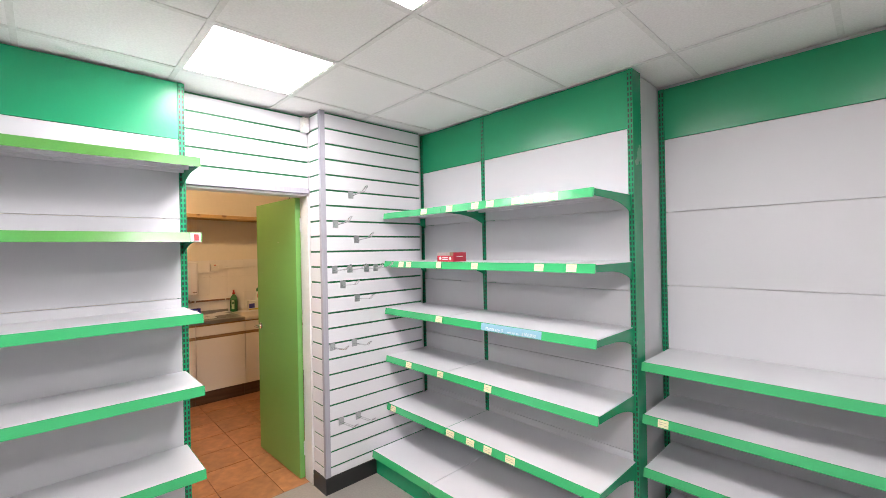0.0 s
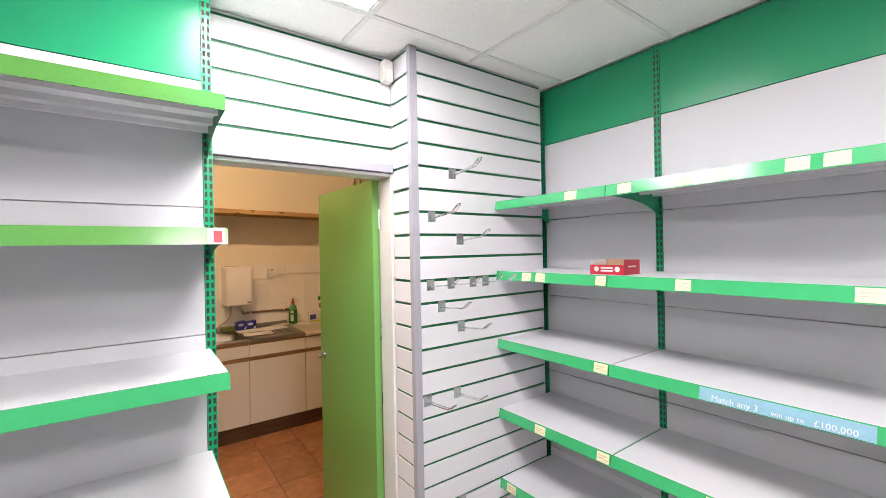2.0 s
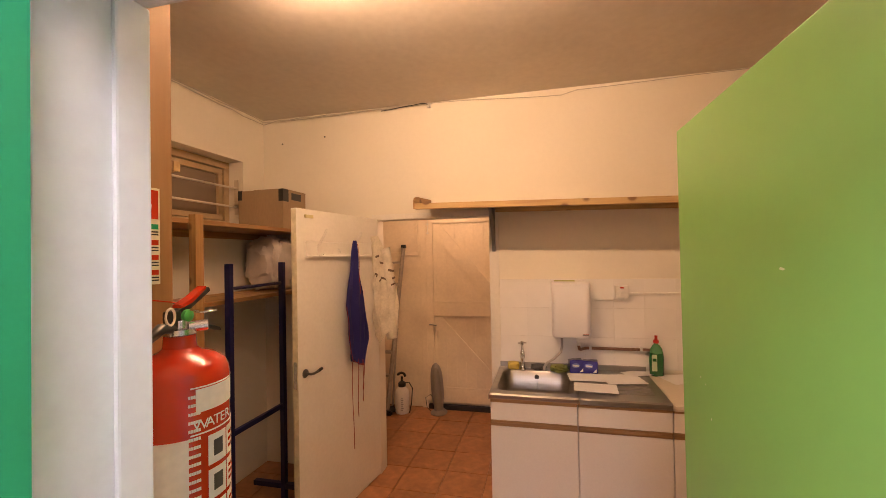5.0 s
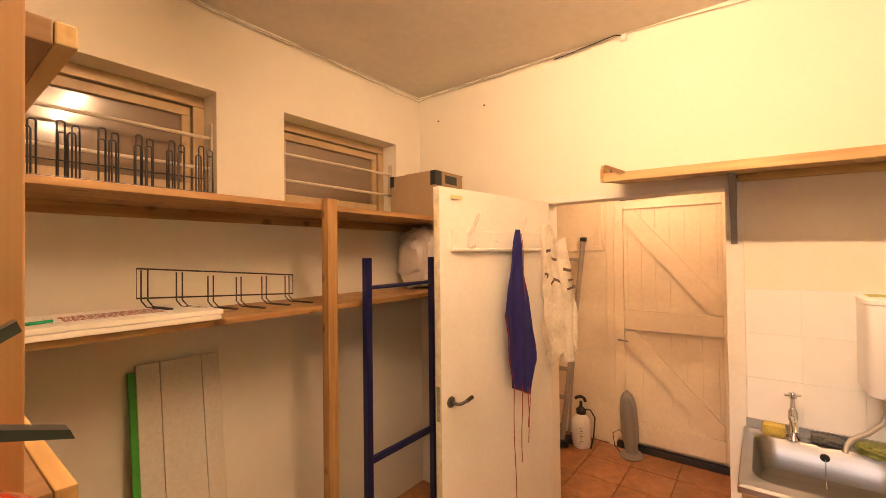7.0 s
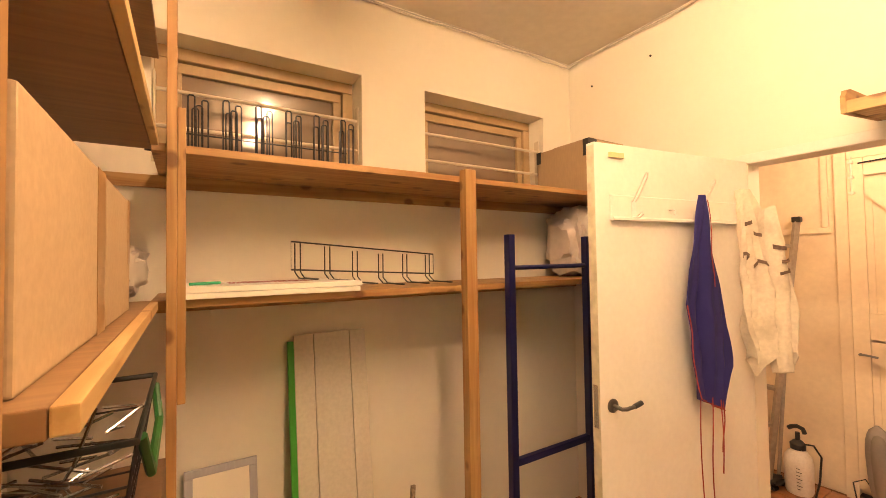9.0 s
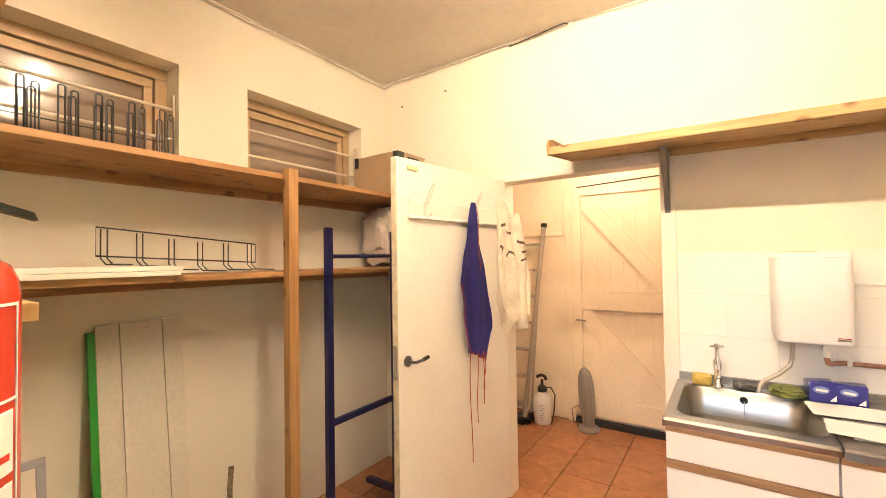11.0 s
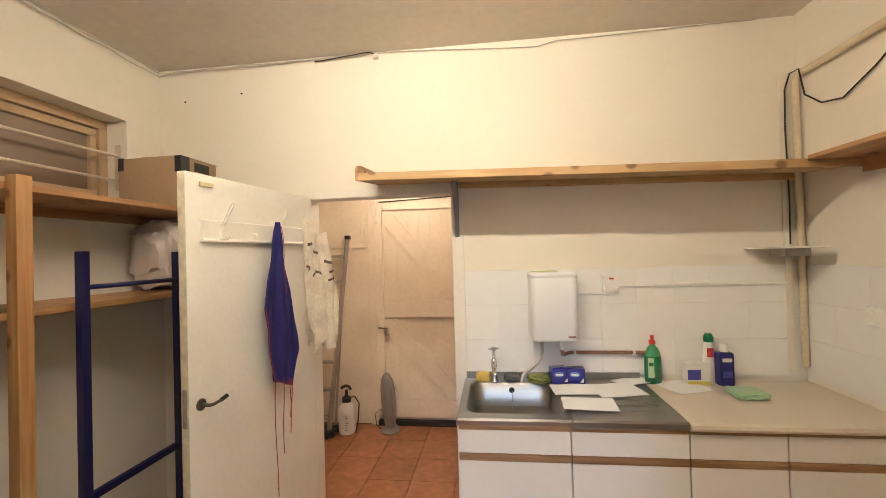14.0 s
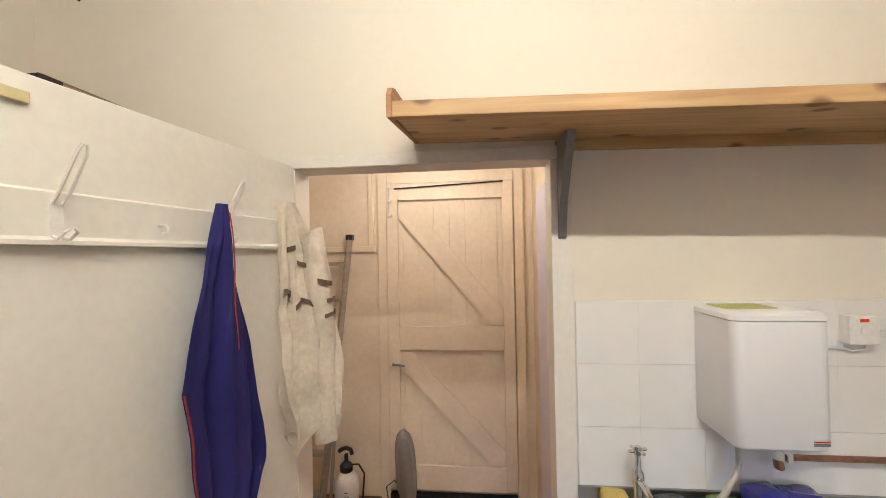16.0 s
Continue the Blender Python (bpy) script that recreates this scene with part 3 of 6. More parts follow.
# ---- lamps of the kitchen and lobby ----
lamp = thing("ceiling_light", "warm fluorescent tube on a white batten on the kitchen ceiling", "light", (-3.75, 0.70, KCEIL))
part("batten", B(-3.785, 0.03, 2.895, -3.715, 1.37, KCEIL - 0.001, bev=0.006), M_PLASTIC, lamp)
part("tube", tube(bmesh.new(), [(-3.75, 0.07, 2.872), (-3.75, 1.33, 2.872)], 0.014, 12), glow("warm_tube", (1.0, 0.68, 0.36, 1), TUBE_LIGHT), lamp, "glowing warm fluorescent tube", True)
for y in (0.04, 1.33):
    part("tube_holder", B(-3.768, y, 2.852, -3.732, y + 0.025, 2.894, bev=0.004), M_PLASTIC, lamp)
bulb = thing("lobby_bulb", "bare warm bulb hanging from the lobby ceiling", "light", (-6.15, 0.2, 2.46))
part("lamp_holder", lathe(bmesh.new(), -6.15, 0.2, [(0.022, 2.395), (0.03, 2.44), (0.05, 2.459)], 16), M_PLASTIC, bulb)
part("globe", lathe(bmesh.new(), -6.15, 0.2, [(0.004, 2.28), (0.03, 2.295), (0.042, 2.33), (0.032, 2.37), (0.018, 2.396)], 20), glow("warm_bulb", (1.0, 0.67, 0.37, 1), LOBBY_LIGHT), bulb, "glowing bulb", True)


# ---- doors ----
def lever(t, u, v, z, out, along, material):
    """A lever handle: a rose, a neck standing out and a lever along the door."""
    h = part("handle", tube(bmesh.new(), [(u, v, z), (u, v + out * 0.045, z), (u + along * 0.015, v + out * 0.052, z), (u + along * 0.05, v + out * 0.052, z + 0.003), (u + along * 0.088, v + out * 0.050, z + 0.010)], 0.0075, 10), material, t, "worn metal lever handle", True)
    part("grip", tube(bmesh.new(), [(u + along * 0.055, v + out * 0.0518, z + 0.004), (u + along * 0.070, v + out * 0.051, z + 0.0065), (u + along * 0.094, v + out * 0.0498, z + 0.0115)], 0.0095, 10), M_BLACK, h, "black plastic grip on the lever", True) if out > 0 and material is not M_ZINC else None
    bm = bmesh.new()
    vs = lathe(bm, 0, 0, [(0.026, 0), (0.026, 0.004), (0.020, 0.008)], 20).verts
    bmesh.ops.transform(bm, matrix=pose(u, v, z, -90 * out), verts=vs)
    part("rose", bm, material, h)


gd = thing("door_1", "lime-green gloss-painted flush door standing open into the kitchen", "door", kind="structure", m=pose(-2.675, 1.568, 0, 0, 0, 181.2))
part("leaf", B(0.004, 0.0, 0.008, 0.722, 0.038, 2.024, bev=0.003), M_GDOOR, gd)
lever(gd, 0.665, 0.038, 1.03, 1, -1, M_ZINC)
lever(gd, 0.665, 0.0, 1.03, -1, -1, M_GREYMETAL)
M_CHIP = mat("chipped_primer", (0.55, 0.58, 0.52, 1), 0.7)
for u, z, w, h in ((0.30, 1.71, 0.007, 0.0025), (0.452, 0.985, 0.002, 0.009), (0.695, 0.90, 0.002, 0.010), (0.610, 1.47, 0.002, 0.002), (0.560, 1.40, 0.002, 0.003), (0.585, 1.462, 0.0015, 0.002)):
    part("paint_chip", P([(u - w, z), (u - w * 0.3, z - h * 0.8), (u + w, z - h * 0.2), (u + w * 0.6, z + h), (u - w * 0.5, z + h * 0.7)], 1, 0.0382, 0.0386), M_CHIP, gd, "small chip in the green paint")
for z in (0.22, 1.83):
    hb = bmesh.new()
    tube(hb, [(-0.002, 0.002, z - 0.05), (-0.002, 0.002, z + 0.05)], 0.006, 8)
    part("hinge", hb, M_FRAME, gd, "painted-over steel hinge", True)

wd = thing("door_2", "cream-painted flush door standing open with a rail of coat hooks", "door", kind="structure", m=pose(-5.425, -0.105, 0, 0, 0, -7.5))
part("leaf", B(0.004, -0.042, 0.01, 0.945, 0.0, 2.04, bev=0.003), M_GLOSS, wd)
lever(wd, 0.885, 0.0, 1.04, 1, -1, mat("tarnished_metal", (0.13, 0.12, 0.11, 1), 0.35, 0.8))
part("worn_edge", B(0.9452, -0.040, 0.02, 0.9457, -0.002, 2.03), mat("worn_yellow_paint", (0.68, 0.62, 0.46, 1), 0.5, grain=30, vary=0.12, blotch=14, dirt_or_tint=((0.24, 0.17, 0.09, 1), 0.4)), wd, "yellowed chipped paint on the door edge")
part("latch_plate", B(0.9458, -0.032, 0.96, 0.947, -0.010, 1.12), M_ZINC, wd, "steel latch plate")
part("indicator_plate", B(0.80, 0.0003, 1.985, 0.875, 0.010, 2.005, bev=0.002), mat("yellowed_plastic", (0.62, 0.55, 0.28, 1), 0.4), wd, "yellowed plastic plate")
M_HOOK = mat("dull_white_wire", (0.76, 0.73, 0.68, 1), 0.35)
rail = part("hook_rail", P([(0.0002, 1.742), (0.022, 1.742), (0.022, 1.750), (0.014, 1.757), (0.014, 1.836), (0.0002, 1.842)], 0, 0.055, 0.875), M_GLOSS, wd, "moulded white coat-hook rail")
for u in (0.765, 0.365):
    hb = bmesh.new()
    box(hb, u - 0.011, 0.0142, 1.752, u + 0.011, 0.017, 1.822, bev=0.001)
    tube(hb, [(u - 0.008, 0.018, 1.815), (u - 0.009, 0.035, 1.835), (u - 0.009, 0.075, 1.90), (u - 0.004, 0.083, 1.918), (u + 0.004, 0.083, 1.918), (u + 0.009, 0.075, 1.90), (u + 0.009, 0.035, 1.835), (u + 0.008, 0.018, 1.815)], 0.0030, 6)
    tube(hb, [(u - 0.006, 0.018, 1.757), (u - 0.010, 0.035, 1.752), (u - 0.010, 0.052, 1.764), (u, 0.058, 1.772), (u + 0.010, 0.052, 1.764), (u + 0.010, 0.035, 1.752), (u + 0.006, 0.018, 1.757)], 0.0030, 6)
    part("coat_hook", hb, M_HOOK, rail, "white bent-wire coat hook", True)
part("cup_hook", tube(bmesh.new(), [(0.56, 0.0142, 1.79), (0.56, 0.032, 1.79)] + [(0.56, 0.032 + 0.010 * math.sin(math.radians(a)), 1.78 + 0.010 * math.cos(math.radians(a))) for a in range(20, 260, 30)], 0.0028, 6), M_PLASTIC, rail, "small white cup hook", True)
DOOR = pose(-5.425, -0.105, 0, 0, 0, -7.5)


def on_door(u, v, z):
    return DOOR @ Vector((u, v, z))


# navy apron on the rail's hook, with red ties
ap = thing("apron", "navy cotton apron with red binding hanging from a door hook", "apron", on_door(0.385, 0.05, 1.0))


def along(t, rows):
    """A value read off rows of position and value, straight between them."""
    for (a, p), (b, q) in zip(rows, rows[1:]):
        if t <= b:
            return p + (q - p) * (t - a) / (b - a)
    return rows[-1][1]


def drape(s, t):
    left = along(t, [(0, 0.016), (0.08, 0.034), (0.30, 0.100), (0.50, 0.142), (0.64, 0.120), (0.85, 0.095), (1, 0.070)])
    right = along(t, [(0, 0.016), (0.08, 0.034), (0.42, 0.115), (0.80, 0.160), (0.83, 0.138), (0.91, 0.105), (1, 0.085)])
    z = 1.855 - 0.900 * t + 0.07 * (1 - s) * max(0, t - 0.75) / 0.25
    fold = (0.020 * math.sin(s * 11 + 1.6 * t) + 0.011 * math.sin(s * 23 + 5 * t)) * min(1, 0.25 + 1.2 * t) + 0.012 * noise.noise(Vector((s * 4, t * 6, 2)))
    return on_door(0.412 + left * (1 - s) - right * s, 0.050 + 0.012 * t + fold + 0.02 * (1 - abs(2 * s - 1)) * (1 - t), z)


part("cloth", cloth(bmesh.new(), 26, 22, drape), M_APRON, ap, "navy cotton cloth", True)
bm = tube(bmesh.new(), [Vector(drape(0.0, j / 26)) + Vector((0, 0.002, 0)) for j in range(13, 27)] + [Vector(drape(i / 22, 1.0)) + Vector((0, 0.002, 0)) for i in range(1, 23)], 0.0025, 6)
part("binding", bm, M_REDTAPE, ap, "red binding tape", True)
part("binding", tube(bmesh.new(), [Vector(drape(0.66, j / 40)) + Vector((0.004, 0.007, 0)) for j in range(1, 18)], 0.0018, 6), M_REDTAPE, ap, "red binding tape", True)
for k, (s, low, w) in enumerate(((0.22, 0.40, 0.010), (0.42, 0.62, -0.008), (0.60, 0.72, 0.006), (0.70, 0.80, 0.012))):
    p = Vector(drape(s, 0.96))
    part("tie", tube(bmesh.new(), [p + Vector((w * math.sin(5 * q + k), 0.004, (low - p.z) * q)) for q in [i / 10 for i in range(11)]], 0.0024, 6), M_REDTAPE, ap, "dangling red apron tie", True)

# soiled overall beyond the apron
co = thing("overall", "soiled cream work overall hanging from the door rail", "clothing", on_door(0.10, 0.07, 1.0))


def coat(s, t):
    half = along(t, [(0, 0.020), (0.12, 0.050), (0.35, 0.075), (0.75, 0.080), (1, 0.060)])
    z = 1.895 - 0.74 * t - 0.10 * math.sin(7 * s + 0.5) * max(0, t - 0.6) - 0.07 * noise.noise(Vector((s * 6, 0, 9))) * t
    fold = 0.026 * math.sin(s * 15 + 2 * t) * (0.3 + t) + 0.012 * math.sin(s * 34 + 7 * t) + 0.03 * t * noise.noise(Vector((s * 5, t * 7, 3)))
    return on_door(0.125 + (0.5 - s) * 2 * half - 0.02 * t, 0.05 + 0.13 * s * min(1, 1.6 * t) + 0.02 * t + fold, z)


def sleeve(s, t):
    a = 2 * math.pi * s
    r = along(t, [(0, 0.030), (0.2, 0.052), (0.7, 0.046), (1, 0.040)]) * (1 + 0.18 * noise.noise(Vector((math.cos(a) * 2, math.sin(a) * 2, t * 9))))
    return on_door(0.085 + 0.7 * r * math.cos(a) - 0.012 * t + 0.008 * math.sin(9 * t), 0.125 + 0.03 * t + r * math.sin(a), 1.80 - 0.70 * t + 0.012 * math.sin(13 * t + a))


part("cloth", cloth(bmesh.new(), 34, 44, coat), M_COAT, co, "creased cream canvas", True)
part("sleeve", cloth(bmesh.new(), 40, 20, sleeve), M_COAT, co, "creased canvas sleeve hanging loose", True)
M_BAND = mat("brown_stripe", (0.13, 0.085, 0.055, 1), 0.8, grain=80, vary=0.3)
for s0, s1, t0, face in ((0.30, 0.62, 0.44, coat), (0.02, 0.26, 0.40, coat), (0.42, 0.70, 0.27, coat), (0.28, 0.42, 0.20, coat), (0.66, 0.95, 0.34, coat), (0.06, 0.30, 0.22, sleeve), (0.10, 0.34, 0.38, sleeve), (0.15, 0.30, 0.30, sleeve)):
    bm = cloth(bmesh.new(), 2, 6, lambda s, t: Vector(face(s0 + (s1 - s0) * s, t0 + 0.022 * t)) + Vector((0.004, 0.009, 0)), 0.002)
    part("patch", bm, M_BAND, co, "dark brown printed band", True)

# ---- door lining, lobby ----
bm = bmesh.new()
box(bm, KX - 0.125, 0.797, 0, KX + 0.006, 0.868, 2.0295, bev=0.003)
box(bm, KX - 0.125, -0.1395, 0, KX + 0.006, -0.107, 2.0295, bev=0.003)
solo("door_2_frame", bm, M_GLOSS, "chipped cream door lining", "door frame", kind="structure")
solo("trim_lintel_board", B(KX + 0.0005, -0.15, 2.031, KX + 0.012, 0.868, 2.075, bev=0.002), M_GLOSS, "cream painted lintel board", "trim", kind="structure")
D3 = LX + 0.046
ld = thing("door_3", "shut ledged-and-braced back door in worn cream paint", "door", kind="structure", loc=(LX, 0.32, 0))
for k in range(8):
    y0 = -0.119 + k * 0.1105
    part("plank", B(LX + 0.002, y0 + 0.0004, 0.085, LX + 0.016, y0 + 0.1101, 2.222, bev=0.0006), M_LOBBY, ld)
for y0, y1, z0, z1 in ((-0.119, -0.04, 0.085, 2.222), (0.69, 0.765, 0.085, 2.222)):
    part("stile", B(LX + 0.0265, y0, z0, D3, y1, z1, bev=0.003), M_LOBBY, ld)
for z0, z1 in ((2.105, 2.222), (1.052, 1.218), (0.085, 0.252)):
    part("rail", B(LX + 0.0265, -0.039, z0, D3, 0.689, z1, bev=0.003), M_LOBBY, ld)
for za, zb in ((2.09, 1.225), (1.04, 0.258)):
    part("brace", P([(-0.037, za), (0.05, za), (0.687, zb + 0.10), (0.687, zb), (0.60, zb), (-0.037, za - 0.11)], 0, LX + 0.0265, D3 - 0.002), M_LOBBY, ld)
hl = part("handle", tube(bmesh.new(), [(D3, -0.085, 0.955), (D3 + 0.03, -0.085, 0.955), (D3 + 0.035, -0.06, 0.957), (D3 + 0.033, 0.0, 0.95)], 0.007, 8), M_GREYMETAL, ld, "dark metal lever handle", True)
bt = part("bolt", tube(bmesh.new(), [(D3 + 0.01, -0.095, 1.985), (D3 + 0.01, -0.095, 2.235)], 0.005, 8), M_GLOSS, ld, "painted sliding bolt", True)
for z in (1.99, 2.09, 2.19):
    part("staple", B(D3 + 0.0005, -0.108, z, D3 + 0.017, -0.082, z + 0.014, bev=0.002), M_GLOSS, bt)
part("lock_bar", tube(bmesh.new(), [(D3 + 0.012, -0.06, 2.185), (D3 + 0.012, 0.70, 2.215)], 0.005, 8), M_BLACK, ld, "thin dark rod along the top", True)
# Threshold whose black also stands in for the shade of the gap.
solo("door_3_threshold", B(LX + 0.002, -0.118, 0, D3 + 0.01, 0.764, 0.05, bev=0.004), M_BLACK, "black threshold block, also standing for the shade in the gap under the back door", "threshold", kind="structure")
bm = bmesh.new()
box(bm, LX + 0.0005, -0.189, 0, LX + 0.03, -0.123, 2.30, bev=0.004)
box(bm, LX + 0.0005, 0.769, 0, LX + 0.03, 0.835, 2.30, bev=0.004)
box(bm, LX + 0.0005, -0.122, 2.226, LX + 0.03, 0.768, 2.30, bev=0.004)
solo("door_3_frame", bm, M_LOBBY, "worn cream frame round the back door", "door frame", kind="structure")
bm = bmesh.new()
box(bm, LX + 0.0005, -1.10, 1.745, LX + 0.022, -0.215, 1.785, bev=0.004)
box(bm, LX + 0.0005, -0.262, 1.786, LX + 0.020, -0.225, 2.45, bev=0.004)
solo("trim_lobby_moulding", bm, M_LOBBY, "cream panel moulding on the lobby boarding", "trim", kind="structure")
sd = thing("door_4", "pale lilac painted door in the lobby side wall", "door", kind="structure", loc=(-6.4, 0.88, 0))
part("leaf", B(-6.40, 0.866, 0.01, -5.60, 0.896, 2.06, bev=0.003), mat("lilac_paint", (0.66, 0.62, 0.74, 1), 0.45, stain=0.12), sd)

# folding ladder leaning in the lobby corner
la = thing("step_ladder", "paint-splashed aluminium step ladder leaning on the lobby wall", "ladder", (-6.72, -0.6, 0))
M_LAD = mat("dull_aluminium", (0.45, 0.41, 0.36, 1), 0.5, 0.6, grain=40, vary=0.12, stain=0.35)
f0, f1, t0_, t1_ = Vector((-6.60, -0.52, 0.0)), Vector((-6.60, -0.90, 0.0)), Vector((-6.865, -0.385, 1.85)), Vector((-6.865, -0.66, 1.85))
for a, b in ((f0, t0_), (f1, t1_)):
    bm = B(-0.012, -0.021, 0, 0.012, 0.021, (b - a).length, bev=0.003)
    bmesh.ops.transform(bm, matrix=Matrix.Translation(a) @ (b - a).to_track_quat("Z", "Y").to_matrix().to_4x4(), verts=bm.verts)
    part("rail", bm, M_LAD, la)
for k in range(7):
    q = 0.09 + k * 0.135
    a, b = f0.lerp(t0_, q), f1.lerp(t1_, q)
    bm = B(min(a.x, b.x) - 0.03, b.y + 0.008, a.z - 0.012, a.x + 0.03, a.y - 0.008, a.z + 0.012, bev=0.003)
    part("tread", bm, M_LAD, la)
part("rear_leg", tube(bmesh.new(), [(-6.72, -0.50, 0.02), (-6.80, -0.42, 1.40)], 0.012, 8), M_LAD, la, "", True)
part("end_cap", B(-6.89, -0.41, 1.83, -6.84, -0.36, 1.87, bev=0.006), M_BLACK, la, "black plastic end cap")

# pressure sprayer
sp = thing("pressure_sprayer", "white plastic pump sprayer with a black pump handle on the floor", "sprayer", (-6.62, -0.34, 0))
SX, SY = -6.70, -0.375
part("tank", lathe(bmesh.new(), SX, SY, [(0.070, 0.001), (0.078, 0.02), (0.080, 0.19), (0.074, 0.24), (0.05, 0.275), (0.036, 0.285), (0.036, 0.30)], 28), M_PLASTIC, sp, "translucent white tank", True)
part("collar", lathe(bmesh.new(), SX, SY, [(0.042, 0.290), (0.044, 0.325), (0.026, 0.345), (0.014, 0.35), (0.013, 0.40)], 20), M_BLACK, sp, "black screw collar", True)
part("pump_handle", tube(bmesh.new(), [(SX, SY - 0.05, 0.415), (SX, SY - 0.03, 0.43), (SX, SY, 0.44), (SX, SY + 0.03, 0.43), (SX, SY + 0.04, 0.40)], 0.014, 8), M_BLACK, sp, "black pump grip", True)
part("hose", tube(bmesh.new(), [(SX, SY + 0.03, 0.33), (SX + 0.02, SY + 0.09, 0.345), (SX + 0.01, SY + 0.125, 0.28), (SX + 0.02, SY + 0.115, 0.12), (SX + 0.05, SY + 0.10, 0.02)], 0.006, 8), M_BLACK, sp, "black hose", True)
for k in range(7):
    part("scale_mark", B(SX + 0.0785, SY + 0.012, 0.05 + k * 0.022, SX + 0.0812, SY + 0.012 + (0.03 if k % 2 else 0.02), 0.053 + k * 0.022), M_BLACK, sp)

# tower fan heater
fan = thing("tower_fan", "grey oval tower fan heater standing on the lobby floor", "fan heater", (-6.78, 0.02, 0))
M_FANG = mat("grey_plastic", (0.22, 0.20, 0.18, 1), 0.45, bump=0.03)
FX, FY = -6.76, 0.03
part("base", lathe(bmesh.new(), FX, FY, [(0.105, 0.001), (0.11, 0.012), (0.09, 0.028), (0.05, 0.035)], 28, 1.0, 0.85), M_FANG, fan, "", True)
def oval(bm, cx, cy, z0, h, wx, wy, tilt):
    """An upright rounded body, widest at mid height, leaning a little."""
    rings = []
    for q in [i / 16 for i in range(17)]:
        k = (1 - abs(2 * q - 1) ** 3.2) ** 0.5 if 0 < q < 1 else 0.12
        k = max(k, 0.75) if q < 0.4 else max(k, 0.12)
        rings.append([bm.verts.new((cx + wx * k * math.cos(a), cy - tilt * q + wy * k * math.sin(a), z0 + h * q)) for a in [2 * math.pi * j / 24 for j in range(24)]])
    for a, b in zip(rings, rings[1:]):
        for j in range(24):
            bm.faces.new((a[j], a[(j + 1) % 24], b[(j + 1) % 24], b[j]))
    bm.faces.new(rings[0][::-1])
    bm.faces.new(rings[-1])
    return bm


part("housing", oval(bmesh.new(), FX, FY, 0.03, 0.52, 0.062, 0.070, 0.03), mat("light_grey_plastic", (0.27, 0.25, 0.235, 1), 0.4), fan, "pale grey shell", True)
gr = part("front_grille", oval(bmesh.new(), FX + 0.022, FY + 0.006, 0.05, 0.47, 0.050, 0.052, 0.03), M_FANG, fan, "dark grey front grille", True)
part("power_lead", tube(bmesh.new(), [(FX + 0.02, FY - 0.08, 0.015), (FX + 0.02, FY - 0.13, 0.06), (FX, FY - 0.15, 0.16), (FX - 0.03, FY - 0.10, 0.19), (FX - 0.04, FY - 0.06, 0.12), (FX, FY - 0.05, 0.02)], 0.004, 6), M_BLACK, fan, "coiled black power lead", True)

# ---- windows ----
for n, (x0, x1, z0, z1) in enumerate(WIN, 1):
    w = thing("window_%d" % n, "small high window with cream frame, painted-over pane and security bars", "window", kind="structure", loc=((x0 + x1) / 2, KY0 - 0.15, z0))
    yb = KY0 - 0.16
    fr = bmesh.new()
    for a in ((x0, z1 - 0.055, x1, z1), (x0, z0, x1, z0 + 0.05), (x0, z0 + 0.05, x0 + 0.055, z1 - 0.055), (x1 - 0.055, z0 + 0.05, x1, z1 - 0.055)):
        box(fr, a[0] + 0.001, yb - 0.03, a[1] + 0.001, a[2] - 0.001, yb + 0.03, a[3] - 0.001, bev=0.003)
    part("window_frame", fr, M_WINPAINT, w)
    cs = bmesh.new()
    for a in ((x0 + 0.06, z1 - 0.105, x1 - 0.06, z1 - 0.062), (x0 + 0.06, z0 + 0.055, x1 - 0.06, z0 + 0.095), (x0 + 0.06, z0 + 0.096, x0 + 0.10, z1 - 0.106), (x1 - 0.10, z0 + 0.096, x1 - 0.06, z1 - 0.106)):
        box(cs, a[0], yb - 0.028, a[1], a[2], yb + 0.016, a[3], bev=0.003)
    part("casement", cs, M_WINPAINT, w)
    part("pane", B(x0 + 0.09, yb - 0.012, z0 + 0.09, x1 - 0.09, yb - 0.006, z1 - 0.10), M_WINGLASS, w, "dull brown painted-over glass")
    part("outer_board", B(x0 + 0.001, yb - 0.13, z0 + 0.001, x1 - 0.001, yb - 0.10, z1 - 0.001), M_PLY, w, "boarding behind the window")
    for z in (z0 + 0.16, z0 + 0.31):
        b = part("security_bar", tube(bmesh.new(), [(x0 + 0.002, KY0 - 0.055, z), (x1 - 0.002, KY0 - 0.055, z)], 0.008, 10), M_BAR, w, "cream round security bar", True)
    for x in (x0 + 0.003, x1 - 0.010):
        part("bar_plate", B(x, KY0 - 0.075, z0 + 0.10, x + 0.007, KY0 - 0.035, z0 + 0.38, bev=0.002), M_BAR, w)

# ---- pine shelving round the kitchen corner ----
ps = thing("pine_shelving", "rough pine storage shelving built round the kitchen corner", "shelving", (-4.0, -0.9, 0))
for z in (1.97, 1.488):
    part("shelf_board", B(KX + 0.002, KY0 + 0.002, z - 0.026, -3.085, -0.722, z, bev=0.002), M_PINE, ps)
    part("batten", B(KX + 0.002, KY0 + 0.002, z - 0.075, -2.69, KY0 + 0.024, z - 0.027, bev=0.002), M_PINE, ps)
    part("shelf_board", B(-3.087, -0.7215, z - 0.024, -2.680, 0.365, z + 0.002, bev=0.002), M_PLY, ps, "brown hardboard shelf")
    part("front_lip", B(-3.107, -0.6725, z - 0.022, -3.088, 0.365, z + 0.002, bev=0.002), M_PINEY, ps)
part("shelf_board", B(-3.085, KY0 + 0.026, 2.395, -2.680, 0.365, 2.42, bev=0.002), M_PLY, ps, "brown hardboard top shelf")
